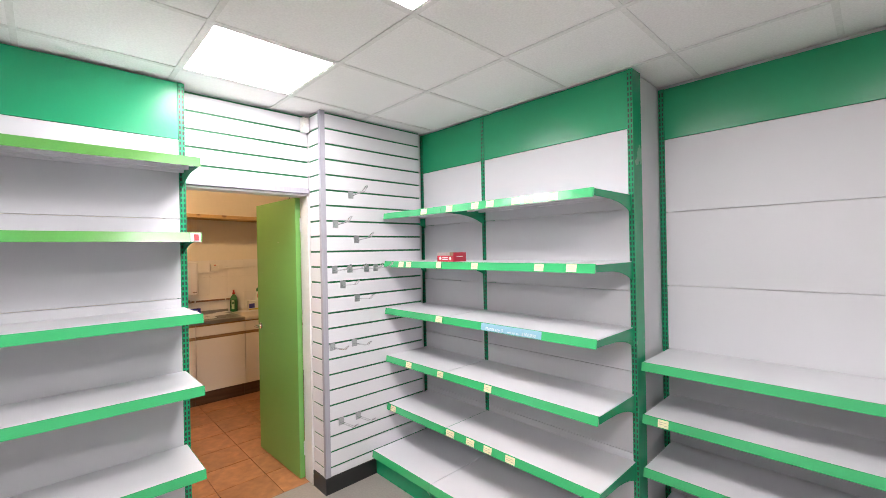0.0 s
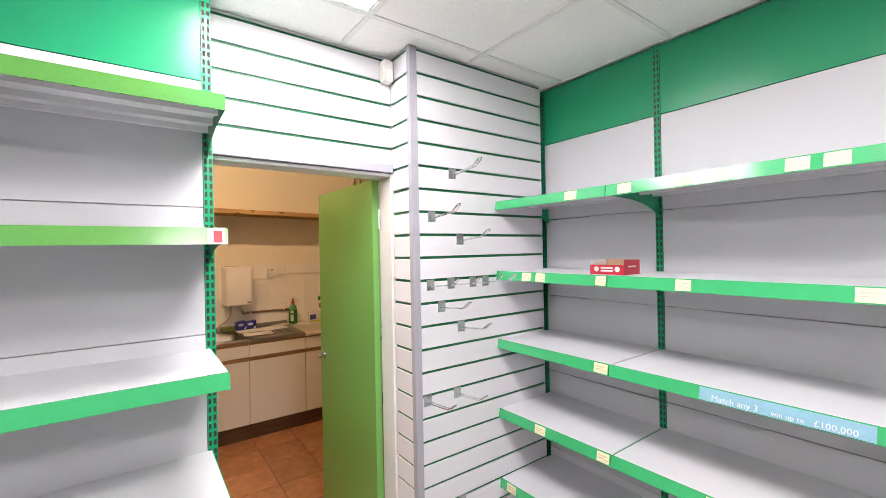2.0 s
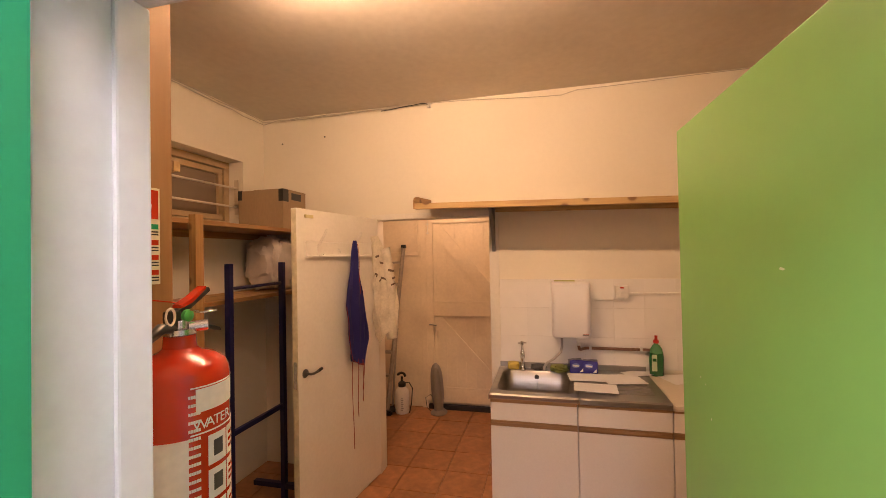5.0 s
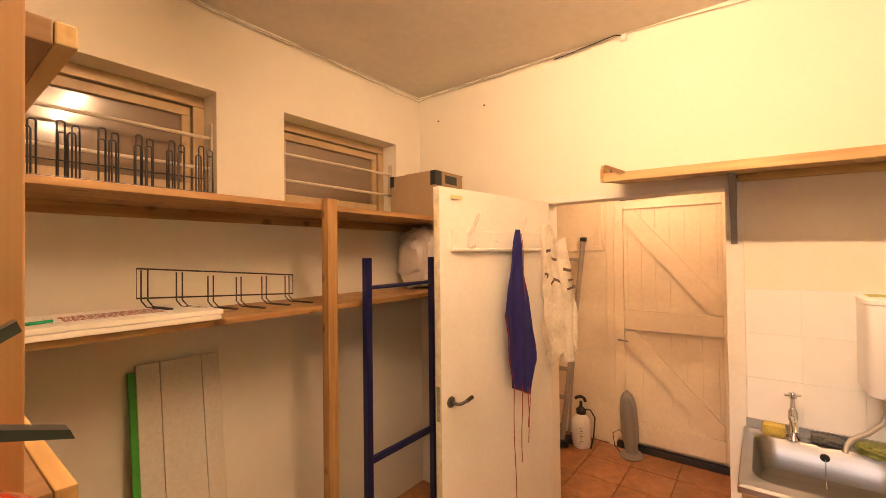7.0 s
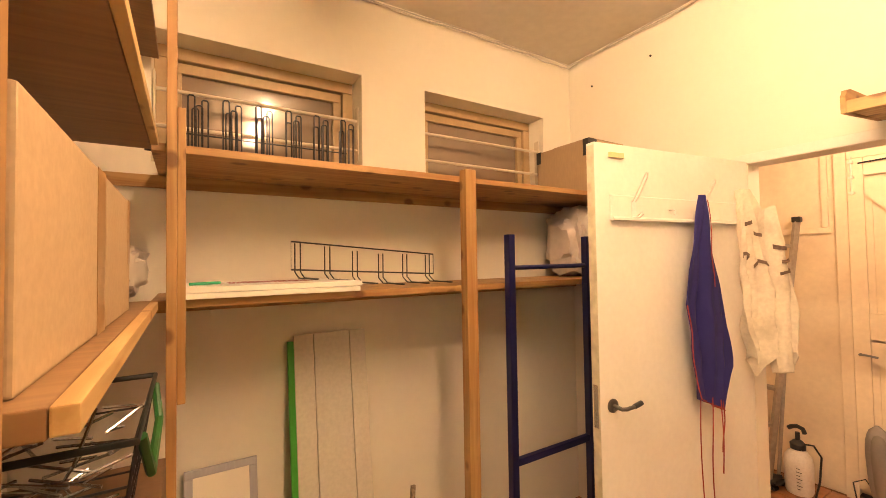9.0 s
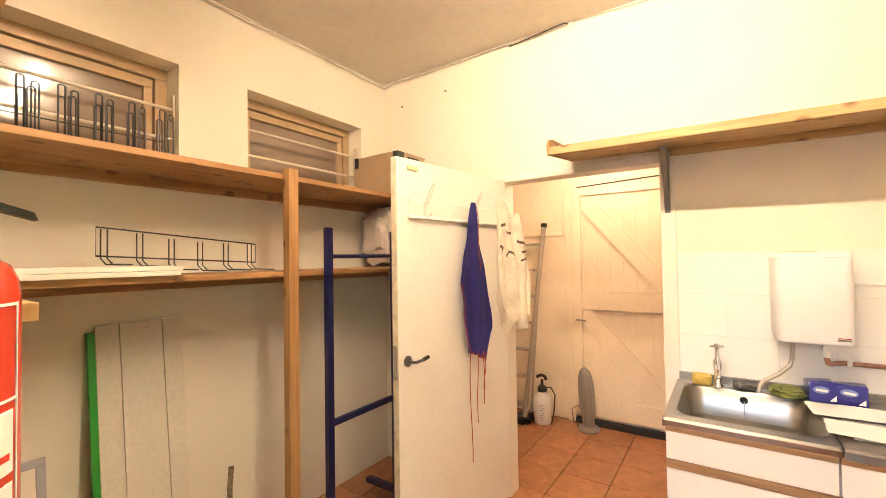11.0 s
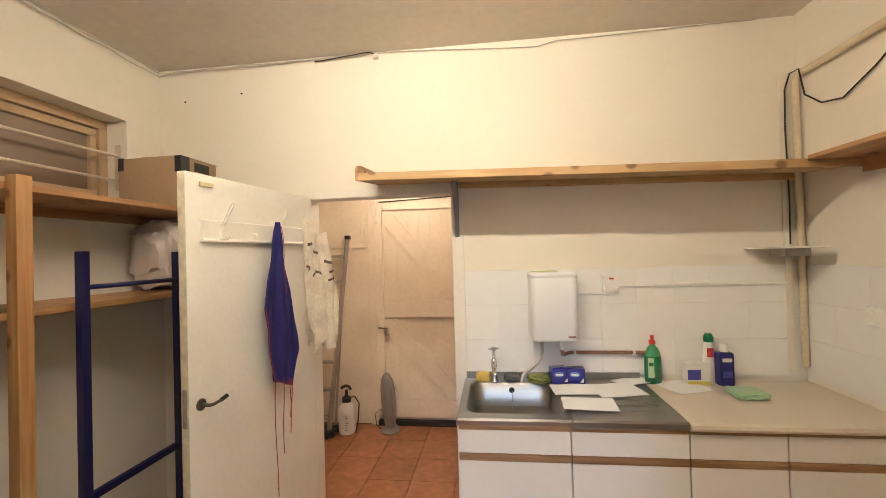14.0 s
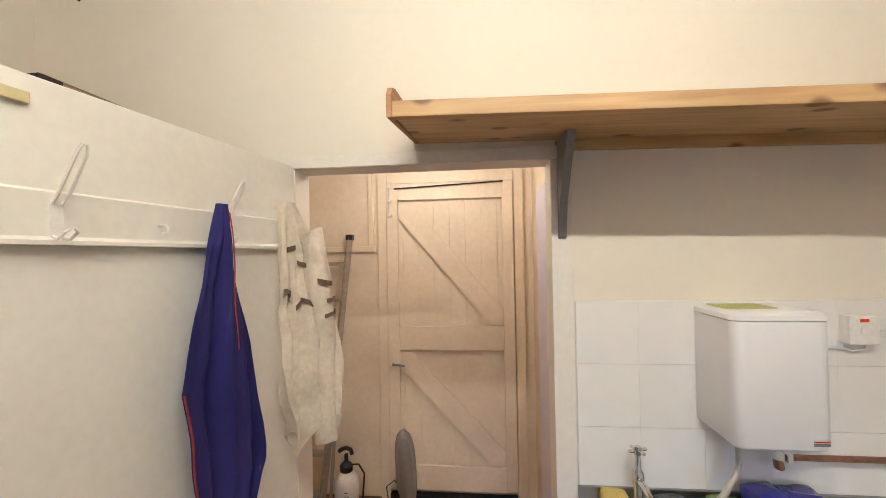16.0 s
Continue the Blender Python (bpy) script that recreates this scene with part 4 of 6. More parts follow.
for x0, x1, z1 in ((-4.262, -4.206, 1.995), (-3.153, -3.126, 2.72), (-5.40, -5.36, 1.94)):
    part("post", B(x0, -0.7215, 0, x1, -0.674, z1, bev=0.003), M_PINEZ, ps)
part("post_splice", B(-3.176, -0.7215, 1.18, -3.1535, -0.682, 2.075, bev=0.003), M_PINEZ, ps)
part("end_panel", B(-3.064, 0.366, 0, -2.679, 0.386, 2.72, bev=0.002), M_PLYZ, ps, "tan plywood end panel")

# things on the shelves
bx = thing("cardboard_box", "closed brown cardboard carton with black tape marks on the top shelf", "box", (-5.24, -0.92, 1.97))
part("carton", B(-5.40, -1.135, 1.971, -5.09, -0.735, 2.272, bev=0.004), M_CARD, bx)
for y0, y1, z0, z1 in ((-1.137, -1.10, 2.20, 2.274), (-0.772, -0.733, 2.18, 2.274)):
    part("tape_mark", B(-5.16, y0, z0, -5.0885, y1, z1 + 0.0005), M_BLACK, bx, "black printed tape")
part("tape_mark", B(-5.33, -0.7345, 2.20, -5.20, -0.7335, 2.255), M_BLACK, bx, "black printed tape")
part("flap", B(-5.41, -1.0, 2.273, -5.10, -0.735, 2.277), M_CARD, bx)


def lump(name, label, category, x0, y0, z0, x1, y1, z1, material, seed, rough=0.16, power=0.6):
    """A soft bag: a rounded box pushed about by noise, flat underneath."""
    bm = bmesh.new()
    bmesh.ops.create_icosphere(bm, subdivisions=4, radius=1)
    c = Vector(((x0 + x1) / 2, (y0 + y1) / 2, 0))
    for v in bm.verts:
        n = v.co.normalized()
        q = Vector([math.copysign(abs(a) ** power, a) for a in n])
        q *= 1 + rough * noise.noise(n * 2.3 + Vector((seed, 0, 0))) + rough * 0.5 * noise.noise(n * 7 + Vector((0, seed, 0)))
        v.co = Vector((c.x + q.x * (x1 - x0) / 2, c.y + q.y * (y1 - y0) / 2, max(z0 + 0.0005, (z0 + z1) / 2 + q.z * (z1 - z0) / 2)))
    return solo(name, bm, material, label, category, smooth=True)


lump("coiled_cable", "dark tangle of cable on the lobby floor", "cable", -6.72, -0.66, 0.0, -6.52, -0.46, 0.06, M_BLACK, 7.7, 0.5)
lump("plastic_bag", "crumpled white plastic sack on the lower pine shelf", "bag", -5.40, -1.12, 1.489, -5.09, -0.80, 1.90, M_BAG, 3.1, 0.24)
lump("plastic_bag", "clear crumpled plastic bag on the corner shelf", "bag", -3.06, -1.10, 1.491, -2.76, -0.66, 1.67, M_BAG, 8.4, 0.2)
cb = thing("cardboard_box", "large taped cardboard box on the corner shelf", "box", (-2.9, -0.1, 1.49))
part("carton", B(-3.06, -0.46, 1.4905, -2.72, 0.33, 1.750, bev=0.004), mat("pale_cardboard", (0.42, 0.30, 0.18, 1), 0.75, grain=90, stain=0.15), cb)
part("tape", B(-3.0612, -0.10, 1.49, -3.0602, -0.03, 1.751), M_TAPE, cb, "brown packing tape")
part("tape", B(-3.0612, -0.452, 1.60, -3.0602, -0.42, 1.751), M_TAPE, cb, "brown packing tape")
st = thing("panel_stack", "two white shelf panels lying on the lower pine shelf", "panels", (-3.45, -0.85, 1.489))
for k in range(2):
    part("panel", B(-3.735 - 0.01 * k, -1.08, 1.489 + 0.0195 * k, -3.166, -0.70 - 0.006 * k, 1.507 + 0.0195 * k, bev=0.003), M_GLOSS, st)
pp = thing("leaflet", "printed paper leaflet lying on white panels", "paper", (-3.4, -0.84, 1.53))
part("sheet", B(-3.60, -0.93, 1.5285, -3.27, -0.76, 1.5305), M_WHITEINK, pp)
bm = bars(bmesh.new(), -3.58, -3.30, -0.92, -0.77, 1.5306, 5, 0.35, 5)
tagged(part("print", bm, mat("print_ink", (0.28, 0.06, 0.05, 1), 0.6), pp, "faded red and grey print"), kind="stuff")
solo("green_stick", tube(bmesh.new(), [(-3.185, -0.775, 1.5335), (-3.275, -0.800, 1.5345)], 0.005, 8), M_GREEN, "thin green plastic stick lying on the panels", "stick", smooth=True)

# wire divider standing on the shelf
wr = thing("wire_divider", "black wire shelf divider standing on the pine shelf", "wire rack", (-3.85, -0.95, 1.53))
WY = -0.97


def wz(x):
    return 1.53 - 0.035 * max(0, min(1, (-3.62 - x) / 0.25))


part("frame", tube(bmesh.new(), [(-3.54, WY, wz(-3.54) + 0.04), (-3.54, WY, wz(-3.54) + 0.155), (-4.21, WY, wz(-4.21) + 0.135), (-4.21, WY, wz(-4.21) + 0.04)], 0.0035, 6, True), M_WIRE, wr, "", True)
for k in range(6):
    x = -3.565 - k * 0.122
    for d in (-0.011, 0.011):
        z = wz(x)
        part("prong", tube(bmesh.new(), [(x + d, WY + 0.004, z + 0.148 - 0.003 * k), (x + d, WY + 0.004, z + 0.030), (x + d - 0.01, WY + 0.03, z + 0.006), (x + d - 0.035, WY + 0.15, z + 0.004)], 0.0028, 6), M_WIRE, wr, "", True)
    part("prong_end", tube(bmesh.new(), [(x - 0.046, WY + 0.15, wz(x) + 0.004), (x - 0.040, WY + 0.163, wz(x) + 0.004), (x - 0.028, WY + 0.163, wz(x) + 0.004), (x - 0.024, WY + 0.15, wz(x) + 0.004)], 0.0028, 6), M_WIRE, wr, "", True)

# wire hook rack on the top shelf
hr = thing("wire_hook_rack", "dark wire rack with groups of upright loops on the top shelf", "wire rack", (-3.42, -0.80, 1.97))
HY = -0.80
for y in (HY - 0.06, HY + 0.03):
    part("rail", tube(bmesh.new(), [(-3.06 if y < HY else -3.17, y, 1.976), (-3.74, y, 1.976)], 0.004, 6), M_WIRE, hr, "", True)
part("rail", tube(bmesh.new(), [(-3.17, HY - 0.06, 2.045), (-3.74, HY - 0.06, 2.045)], 0.003, 6), M_WIRE, hr, "", True)
for k in range(6):
    x = -3.195 - k * 0.103
    for dx, dy, h in ((0.014, 0.0, 0.190), (0.002, -0.055, 0.165), (-0.008, 0.025, 0.150), (-0.026, -0.02, 0.185)):
        if k == 5 and dx < -0.03:
            continue
        part("loop", tube(bmesh.new(), [(x + dx, HY + dy, 1.974), (x + dx, HY + dy, 1.97 + h - 0.006), (x + dx - 0.004, HY + dy, 1.97 + h), (x + dx - 0.015, HY + dy, 1.97 + h), (x + dx - 0.019, HY + dy, 1.97 + h - 0.006), (x + dx - 0.019, HY + dy, 1.974)], 0.0028, 6), M_WIRE, hr, "", True)

# panel of shelving leaning on the wall
lp = thing("shelf_panel", "ridged pale steel shelf panel with green edge leaning on wall", "panel", m=pose(-3.735, -0.97, 0.001, 7.4))
M_OLDP = mat("old_enamel", (0.60, 0.57, 0.50, 1), 0.5, stain=0.15)
for a, b in ((-0.175, -0.098), (-0.096, 0.068), (0.070, 0.155)):
    part("board", B(a, 0, 0.0, b, 0.014, 1.285, bev=0.003), M_OLDP, lp)
part("edge_strip", B(0.1555, -0.006, 0.0, 0.182, 0.016, 1.26, bev=0.003), mat("grass_green", (0.03, 0.30, 0.03, 1), 0.4), lp, "bright green plastic edge")
pf = thing("picture_frame", "empty silver picture frame leaning against the wall", "frame", m=pose(-3.30, -1.02, 0.001, 8))
fb = bmesh.new()
for a in ((-0.13, 0, 0.13, 0.03), (-0.13, 0.77, 0.13, 0.80), (-0.13, 0.03, -0.10, 0.77), (0.10, 0.03, 0.13, 0.77)):
    box(fb, a[0], 0, a[1], a[2], 0.016, a[3], bev=0.003)
part("moulding", fb, M_ALU, pf, "silver moulding")
part("backing", B(-0.10, 0.010, 0.03, 0.10, 0.014, 0.77), M_PLASTER, pf, "pale backing sheet")
solo("wall_fixing", tube(bmesh.new(), [(-4.17, KY0 + 0.006, 0.20), (-4.165, KY0 + 0.010, 0.32), (-4.175, KY0 + 0.008, 0.44)], 0.014, 8), mat("rusty_lime", (0.28, 0.22, 0.15, 1), 0.9, grain=60, vary=0.5, dirt_or_tint=((0.06, 0.04, 0.03, 1), 0.6), bump=0.8), "flaking rusty pipe stub on the wall", "pipe", smooth=True)

# navy metal rack
rk = thing("metal_rack", "navy steel rail rack standing by the open door", "rack", (-4.68, -0.63, 0))
for x in (-4.43, -4.95):
    part("post", B(x - 0.018, -0.673, 0.001, x + 0.018, -0.637, 1.712, bev=0.004), M_BLUE, rk)
part("top_bar", tube(bmesh.new(), [(-4.447, -0.655, 1.56), (-4.933, -0.655, 1.562)], 0.011, 10), M_BLUE, rk, "", True)
part("lower_bar", B(-4.9315, -0.669, 0.667, -4.4485, -0.641, 0.698, bev=0.004), M_BLUE, rk)
for x in (-4.43, -4.95):
    part("foot", B(x - 0.02, -0.90, 0.09, x + 0.02, -0.6735, 0.125, bev=0.004), M_BLUE, rk)
    part("foot", B(x - 0.02, -0.6365, 0.09, x + 0.02, -0.42, 0.125, bev=0.004), M_BLUE, rk)

# basket of hooks
lb = thing("storage_carton", "dark brown storage carton standing in the corner under the shelves", "box", (-2.9, -0.35, 0))
part("carton", B(-3.13, -0.62, 0.001, -2.70, 0.20, 1.06, bev=0.006), mat("dark_card", (0.13, 0.07, 0.035, 1), 0.8), lb)
bk = thing("wire_basket", "wire shopping basket with green grip full of chrome hooks", "basket", (-2.95, -0.25, 1.06))
BX0, BX1, BY0, BY1, BZ0, BZ1 = -3.115, -2.78, -0.42, 0.02, 1.062, 1.335
part("rim", tube(bmesh.new(), [(BX0, BY0, BZ1), (BX1, BY0, BZ1), (BX1, BY1, BZ1), (BX0, BY1, BZ1)], 0.006, 8, True), M_BLACK, bk, "black wire rim", True)
for k in range(12):
    y = BY0 + (BY1 - BY0) * k / 11
    yb = BY0 + 0.04 + (BY1 - BY0 - 0.08) * k / 11
    part("wire", tube(bmesh.new(), [(BX0, y, BZ1), (BX0 + 0.04, yb, BZ0 + 0.003), (BX1 - 0.04, yb, BZ0 + 0.003), (BX1, y, BZ1)], 0.0025, 5), M_WIRE, bk)
for k in range(3):
    q = (k + 1) / 4
    part("wire", tube(bmesh.new(), [(BX0 + 0.04 * q, BY0 + 0.04 * q, BZ1 - 0.27 * q), (BX1 - 0.04 * q, BY0 + 0.04 * q, BZ1 - 0.27 * q), (BX1 - 0.04 * q, BY1 - 0.04 * q, BZ1 - 0.27 * q), (BX0 + 0.04 * q, BY1 - 0.04 * q, BZ1 - 0.27 * q)], 0.0025, 5, True), M_WIRE, bk)
part("carry_handle", tube(bmesh.new(), [(BX0 - 0.002, BY0 + 0.05, 1.325), (BX0 - 0.012, BY0 + 0.10, 1.26), (BX0 - 0.012, BY1 - 0.10, 1.245), (BX0 - 0.002, BY1 - 0.05, 1.325)], 0.008, 8), mat("dark_green_grip", (0.01, 0.10, 0.02, 1), 0.4), bk, "green plastic carrying grip", True)
hk = bmesh.new()
r2 = random.Random(9)
for k in range(60):
    c = Vector((r2.uniform(BX0 + 0.05, BX1 - 0.05), r2.uniform(BY0 + 0.07, BY1 - 0.07), r2.uniform(1.10, 1.31)))
    d = Vector((r2.uniform(-1, 1), r2.uniform(-1, 1), r2.uniform(-0.4, 0.4))).normalized() * r2.uniform(0.04, 0.09)
    d = Vector((max(BX0 + 0.02, min(BX1 - 0.02, c.x + d.x)), max(BY0 + 0.02, min(BY1 - 0.02, c.y + d.y)), max(1.08, c.z + d.z))) - c
    tube(hk, [c - d * 0.6, c + d], 0.003, 5)
tagged(solo("loose_hooks", hk, M_ZINC, "heap of loose chrome display hooks in the basket", "hooks"), kind="stuff")

# ---- fire extinguisher and its sign ----
EX, EY = -2.979, 0.492
ex = thing("fire_extinguisher", "red water fire extinguisher hung on the plywood end panel", "fire extinguisher", (EX, 0.387, 1.0))
ER = 0.088
part("cylinder", lathe(bmesh.new(), EX, EY, [(0.082, 0.985), (ER, 0.995), (ER, 1.508), (0.086, 1.523), (0.080, 1.537), (0.062, 1.550), (0.038, 1.558), (0.030, 1.566), (0.028, 1.59)], 48), M_RED, ex, "glossy red steel cylinder", True)
part("wall_hook", B(EX - 0.02, 0.3855, 1.35, EX + 0.02, EY - ER + 0.003, 1.48, bev=0.003), M_BLACK, ex, "black hanging bracket")
hd = part("valve", lathe(bmesh.new(), EX, EY, [(0.024, 1.5905), (0.029, 1.592), (0.029, 1.602), (0.018, 1.605), (0.018, 1.620)], 20), M_ZINC, ex, "steel valve head", True)


def lever_plate(z0, z1, tip, rise):
    return P([(EX + 0.028, z0 - 0.005), (EX + 0.028, z0 + 0.006), (EX - 0.02, z1 + 0.005), (tip, z1 + rise + 0.004), (tip - 0.003, z1 + rise - 0.004), (EX - 0.02, z1 - 0.005)], 1, EY - 0.009, EY + 0.009)


part("carry_lever", lever_plate(1.612, 1.610, EX - 0.096, -0.024), M_BLACK, hd, "black lower lever")
part("squeeze_lever", lever_plate(1.628, 1.646, EX - 0.066, 0.030), M_BLACK, hd, "black squeeze lever")
part("lever_cover", P([(EX + 0.006, 1.6435), (EX - 0.02, 1.6515), (EX - 0.054, 1.6755), (EX - 0.056, 1.683), (EX - 0.02, 1.661), (EX + 0.006, 1.650)], 1, EY - 0.011, EY + 0.011), M_RED, hd, "red lever cover")
part("pivot", B(EX + 0.004, EY - 0.011, 1.604, EX + 0.030, EY + 0.011, 1.640, bev=0.005), M_BLACK, hd)
part("seal_ring", tube(bmesh.new(), [(EX + 0.034 + 0.010 * math.cos(math.radians(a)), EY + 0.014, 1.630 + 0.016 * math.sin(math.radians(a))) for a in range(0, 360, 24)], 0.0024, 6, True), M_BAR, hd, "cream plastic seal ring", True)
part("discharge_boss", tube(bmesh.new(), [(EX - 0.012, EY + 0.012, 1.604), (EX - 0.034, EY + 0.036, 1.606)], 0.011, 12), M_ZINC, hd, "steel boss on the valve", True)
bm = bmesh.new()
lathe(bm, 0, 0, [(0.012, 0), (0.012, 0.008), (0.008, 0.011)], 18)
bmesh.ops.transform(bm, matrix=pose(EX - 0.004, EY + 0.0112, 1.628, -90), verts=bm.verts)
part("gauge_cap", bm, mat("lime_plastic", (0.05, 0.42, 0.08, 1), 0.35), hd, "green pressure test cap", True)
part("hose", tube(bmesh.new(), [(EX + 0.016, EY, 1.606), (EX + 0.05, EY + 0.01, 1.610), (EX + 0.092, EY + 0.01, 1.588), (EX + 0.112, EY + 0.01, 1.52), (EX + 0.110, EY + 0.01, 1.25), (EX + 0.108, EY + 0.01, 1.08)], 0.011, 10), M_BLACK, ex, "black rubber hose", True)
part("safety_pin", tube(bmesh.new(), [(EX - 0.005, EY + 0.016, 1.638), (EX - 0.005, EY + 0.04, 1.638)] + [(EX - 0.005 + 0.018 * math.sin(math.radians(a)), EY + 0.058 - 0.018 * math.cos(math.radians(a)), 1.638) for a in range(0, 330, 30)], 0.0018, 6), M_ZINC, hd, "steel safety pin with ring", True)
part("tag_string", tube(bmesh.new(), [(EX, EY + 0.012, 1.645), (EX + 0.03, EY + 0.02, 1.658), (EX + 0.07, EY - 0.02, 1.668)], 0.0012, 5), M_RED, hd, "thin red seal")


def wrap(a0, a1, z0, z1, lift=0.0009):
    """A label patch bent round the cylinder between two bearings in degrees."""
    bm = bmesh.new()
    n = max(2, int(abs(a1 - a0) / 6))
    r = ER + lift
    ring = [[bm.verts.new((EX + q * math.cos(math.radians(a0 + (a1 - a0) * k / n)), EY + q * math.sin(math.radians(a0 + (a1 - a0) * k / n)), z)) for q, z in ((r, z0), (r, z1), (ER + 0.0001, z1), (ER + 0.0001, z0))] for k in range(n + 1)]
    for a, b in zip(ring, ring[1:]):
        for j in range(4):
            bm.faces.new((a[j], a[(j + 1) % 4], b[(j + 1) % 4], b[j]))
    bm.faces.new(ring[0])
    bm.faces.new(ring[-1][::-1])
    return bm


part("label", wrap(10, 54, 1.13, 1.41), M_WHITEINK, ex, "white instruction label", True)
part("label", wrap(62, 124, 1.455, 1.498), M_WHITEINK, ex, "torn white paper label", True)
part("label_line", wrap(56, 153, 1.414, 1.4165), M_WHITEINK, ex)
part("label_line", wrap(56, 153, 1.500, 1.5025), M_WHITEINK, ex)
for z in (1.35, 1.285, 1.22, 1.155, 1.09):
    part("label_panel", wrap(76, 104, z, z + 0.056), M_WHITEINK, ex, "white pictogram panel", True)
    part("label_panel", wrap(107, 148, z, z + 0.056), M_WHITEINK, ex, "white text panel", True)
    part("pictogram", wrap(83, 97, z + 0.014, z + 0.044, 0.0016), mat("label_black", (0.05, 0.05, 0.05, 1), 0.5), ex, "black pictogram", True)
    for q in range(3):
        part("text_line", wrap(111, 144 - 9 * q, z + 0.012 + q * 0.013, z + 0.018 + q * 0.013, 0.0016), M_RED, ex)
dots = bmesh.new()
for j in range(22):
    for i in range(5):
        a = math.radians(55 + i * 2.7)
        c = Vector((EX + (ER + 0.0006) * math.cos(a), EY + (ER + 0.0006) * math.sin(a), 1.16 + j * 0.0155))
        box(dots, -0.0018, -0.0004, -0.0028, 0.0018, 0.0004, 0.0028, m=Matrix.Translation(c) @ Matrix.Rotation(a + math.pi / 2, 4, "Z"))
tagged(part("dot_pattern", dots, M_WHITEINK, ex, "rows of small white dashes"), kind="stuff")
for ch, a in zip("WATER", (58, 73, 83, 93, 103)):
    ar = math.radians(a)
    m = Matrix.Translation((EX + (ER + 0.001) * math.cos(ar), EY + (ER + 0.001) * math.sin(ar), 1.424)) @ Matrix.Rotation(ar + math.pi / 2, 4, "Z") @ Matrix.Rotation(math.pi / 2, 4, "X")
    words("letter", ch, 0.026, m, M_WHITEINK, ex)
sg = thing("fire_sign", "red and white fire extinguisher instruction sign on the end panel", "sign", (-2.98, 0.387, 1.69))
part("plate", B(-3.030, 0.3865, 1.688, -2.930, 0.3885, 1.895), mat("sign_cream", (0.72, 0.66, 0.48, 1), 0.4), sg)
part("header", B(-3.026, 0.3886, 1.828, -2.934, 0.3892, 1.890), M_RED, sg, "red panel with a white flame")
fl = P([(-3.008, 1.836), (-2.955, 1.836), (-2.950, 1.852), (-2.966, 1.868), (-2.962, 1.880), (-2.985, 1.866), (-2.992, 1.882), (-3.010, 1.858)], 1, 0.3893, 0.3897)
part("flame", fl, M_WHITEINK, sg, "white flame pictogram")
for k, z in enumerate((1.806, 1.772, 1.740, 1.708)):
    part("colour_bar", B(-3.026, 0.3886, z, -2.985, 0.3892, z + 0.011), M_GREEN if k == 0 else M_RED, sg)
    for q in range(2):
        part("text_line", B(-3.026, 0.3886, z - 0.007 - q * 0.006, -2.960 + 0.012 * q, 0.3890, z - 0.004 - q * 0.006), M_DARK, sg)

# ---- sink wall ----
wb = thing("wall_shelf", "long pine shelf with an upstand end on grey brackets", "shelf", (-5.2, 1.5, 2.05))
def sagged(bm):
    """The long shelf drops two centimetres a metre towards its far end."""
    for v in bm.verts:
        v.co.z -= 0.02 * (v.co.y - 0.35)
    return bm


part("board", sagged(P([(KX + 0.002, 2.104), (KX + 0.002, 2.122), (-5.031, 2.084), (-5.031, 2.066)], 1, 0.351, KY1 - 0.002)), M_PINEY, wb)
part("front_lip", sagged(B(-5.030, 0.350, 2.057, -5.002, KY1 - 0.002, 2.098, bev=0.003)), M_PINEY, wb)
part("rear_lip", sagged(B(KX + 0.003, 0.850, 2.066, KX + 0.025, KY1 - 0.004, 2.1015, bev=0.002)), M_PINEY, wb, "dark pine batten")
part("end_stop", P([(KX + 0.003, 2.104), (-5.004, 2.058), (-5.002, 2.112), (-5.022, 2.138), (-5.06, 2.148), (KX + 0.003, 2.172)], 1, 0.336, 0.3495), M_PINE, wb)
for y in (0.832,):
    b = part("bracket", P([(KX + 0.0045, 2.092), (-5.24, 2.074), (-5.245, 2.055), (KX + 0.05, 1.88), (KX + 0.020, 1.765), (KX + 0.0045, 1.76)], 1, y - 0.0125, y + 0.0125), M_GREYMETAL, wb, "grey pressed-steel bracket")
    part("flange", B(KX + 0.0005, y - 0.016, 1.755, KX + 0.004, y + 0.016, 2.090, bev=0.001), M_GREYMETAL, b)
rs = thing("wall_shelf", "short pine return shelf on the end wall", "shelf", (-4.9, 2.6, 2.05))
part("board", B(-5.0, 2.50, 2.048, -4.35, KY1 - 0.002, 2.068, bev=0.002), M_PINE, rs)
part("batten", B(-5.0, KY1 - 0.03, 1.98, -4.35, KY1 - 0.003, 2.047, bev=0.002), M_PINE, rs)


def unit(y0, y1, label, top=0.862):
    """A base unit: carcass, drawer front and door, each with an oak grip strip along its top."""
    t = thing("base_unit", label, "kitchen unit", (-5.1, (y0 + y1) / 2, 0), "kitchen base units")
    part("carcass", B(KX + 0.014, y0 + 0.001, 0.148, -4.822, y1 - 0.001, top), M_UNIT, t)
    part("plinth", B(-4.875, y0 + 0.001, 0.0, -4.860, y1 - 0.001, 0.147), M_PLINTH, t, "dark wood-grain plinth")
    for n, (z0, z1) in (("drawer", (0.747, 0.852)), ("door", (0.150, 0.712))):
        d = part(n, B(-4.8215, y0 + 0.003, z0, -4.804, y1 - 0.003, z1, bev=0.0015), M_UNIT, t)
        g = bmesh.new()
        for k in range(3):
            box(g, -4.8215, y0 + 0.003, z1 + 0.001 + k * 0.0105, -4.802 + 0.003 * (k % 2), y1 - 0.003, z1 + 0.0115 + k * 0.0105)
        bmesh.ops.remove_doubles(g, verts=g.verts, dist=0.0001)
        part("grip_strip", g, M_TRIMWOOD, d, "ridged oak grip strip")
    return t


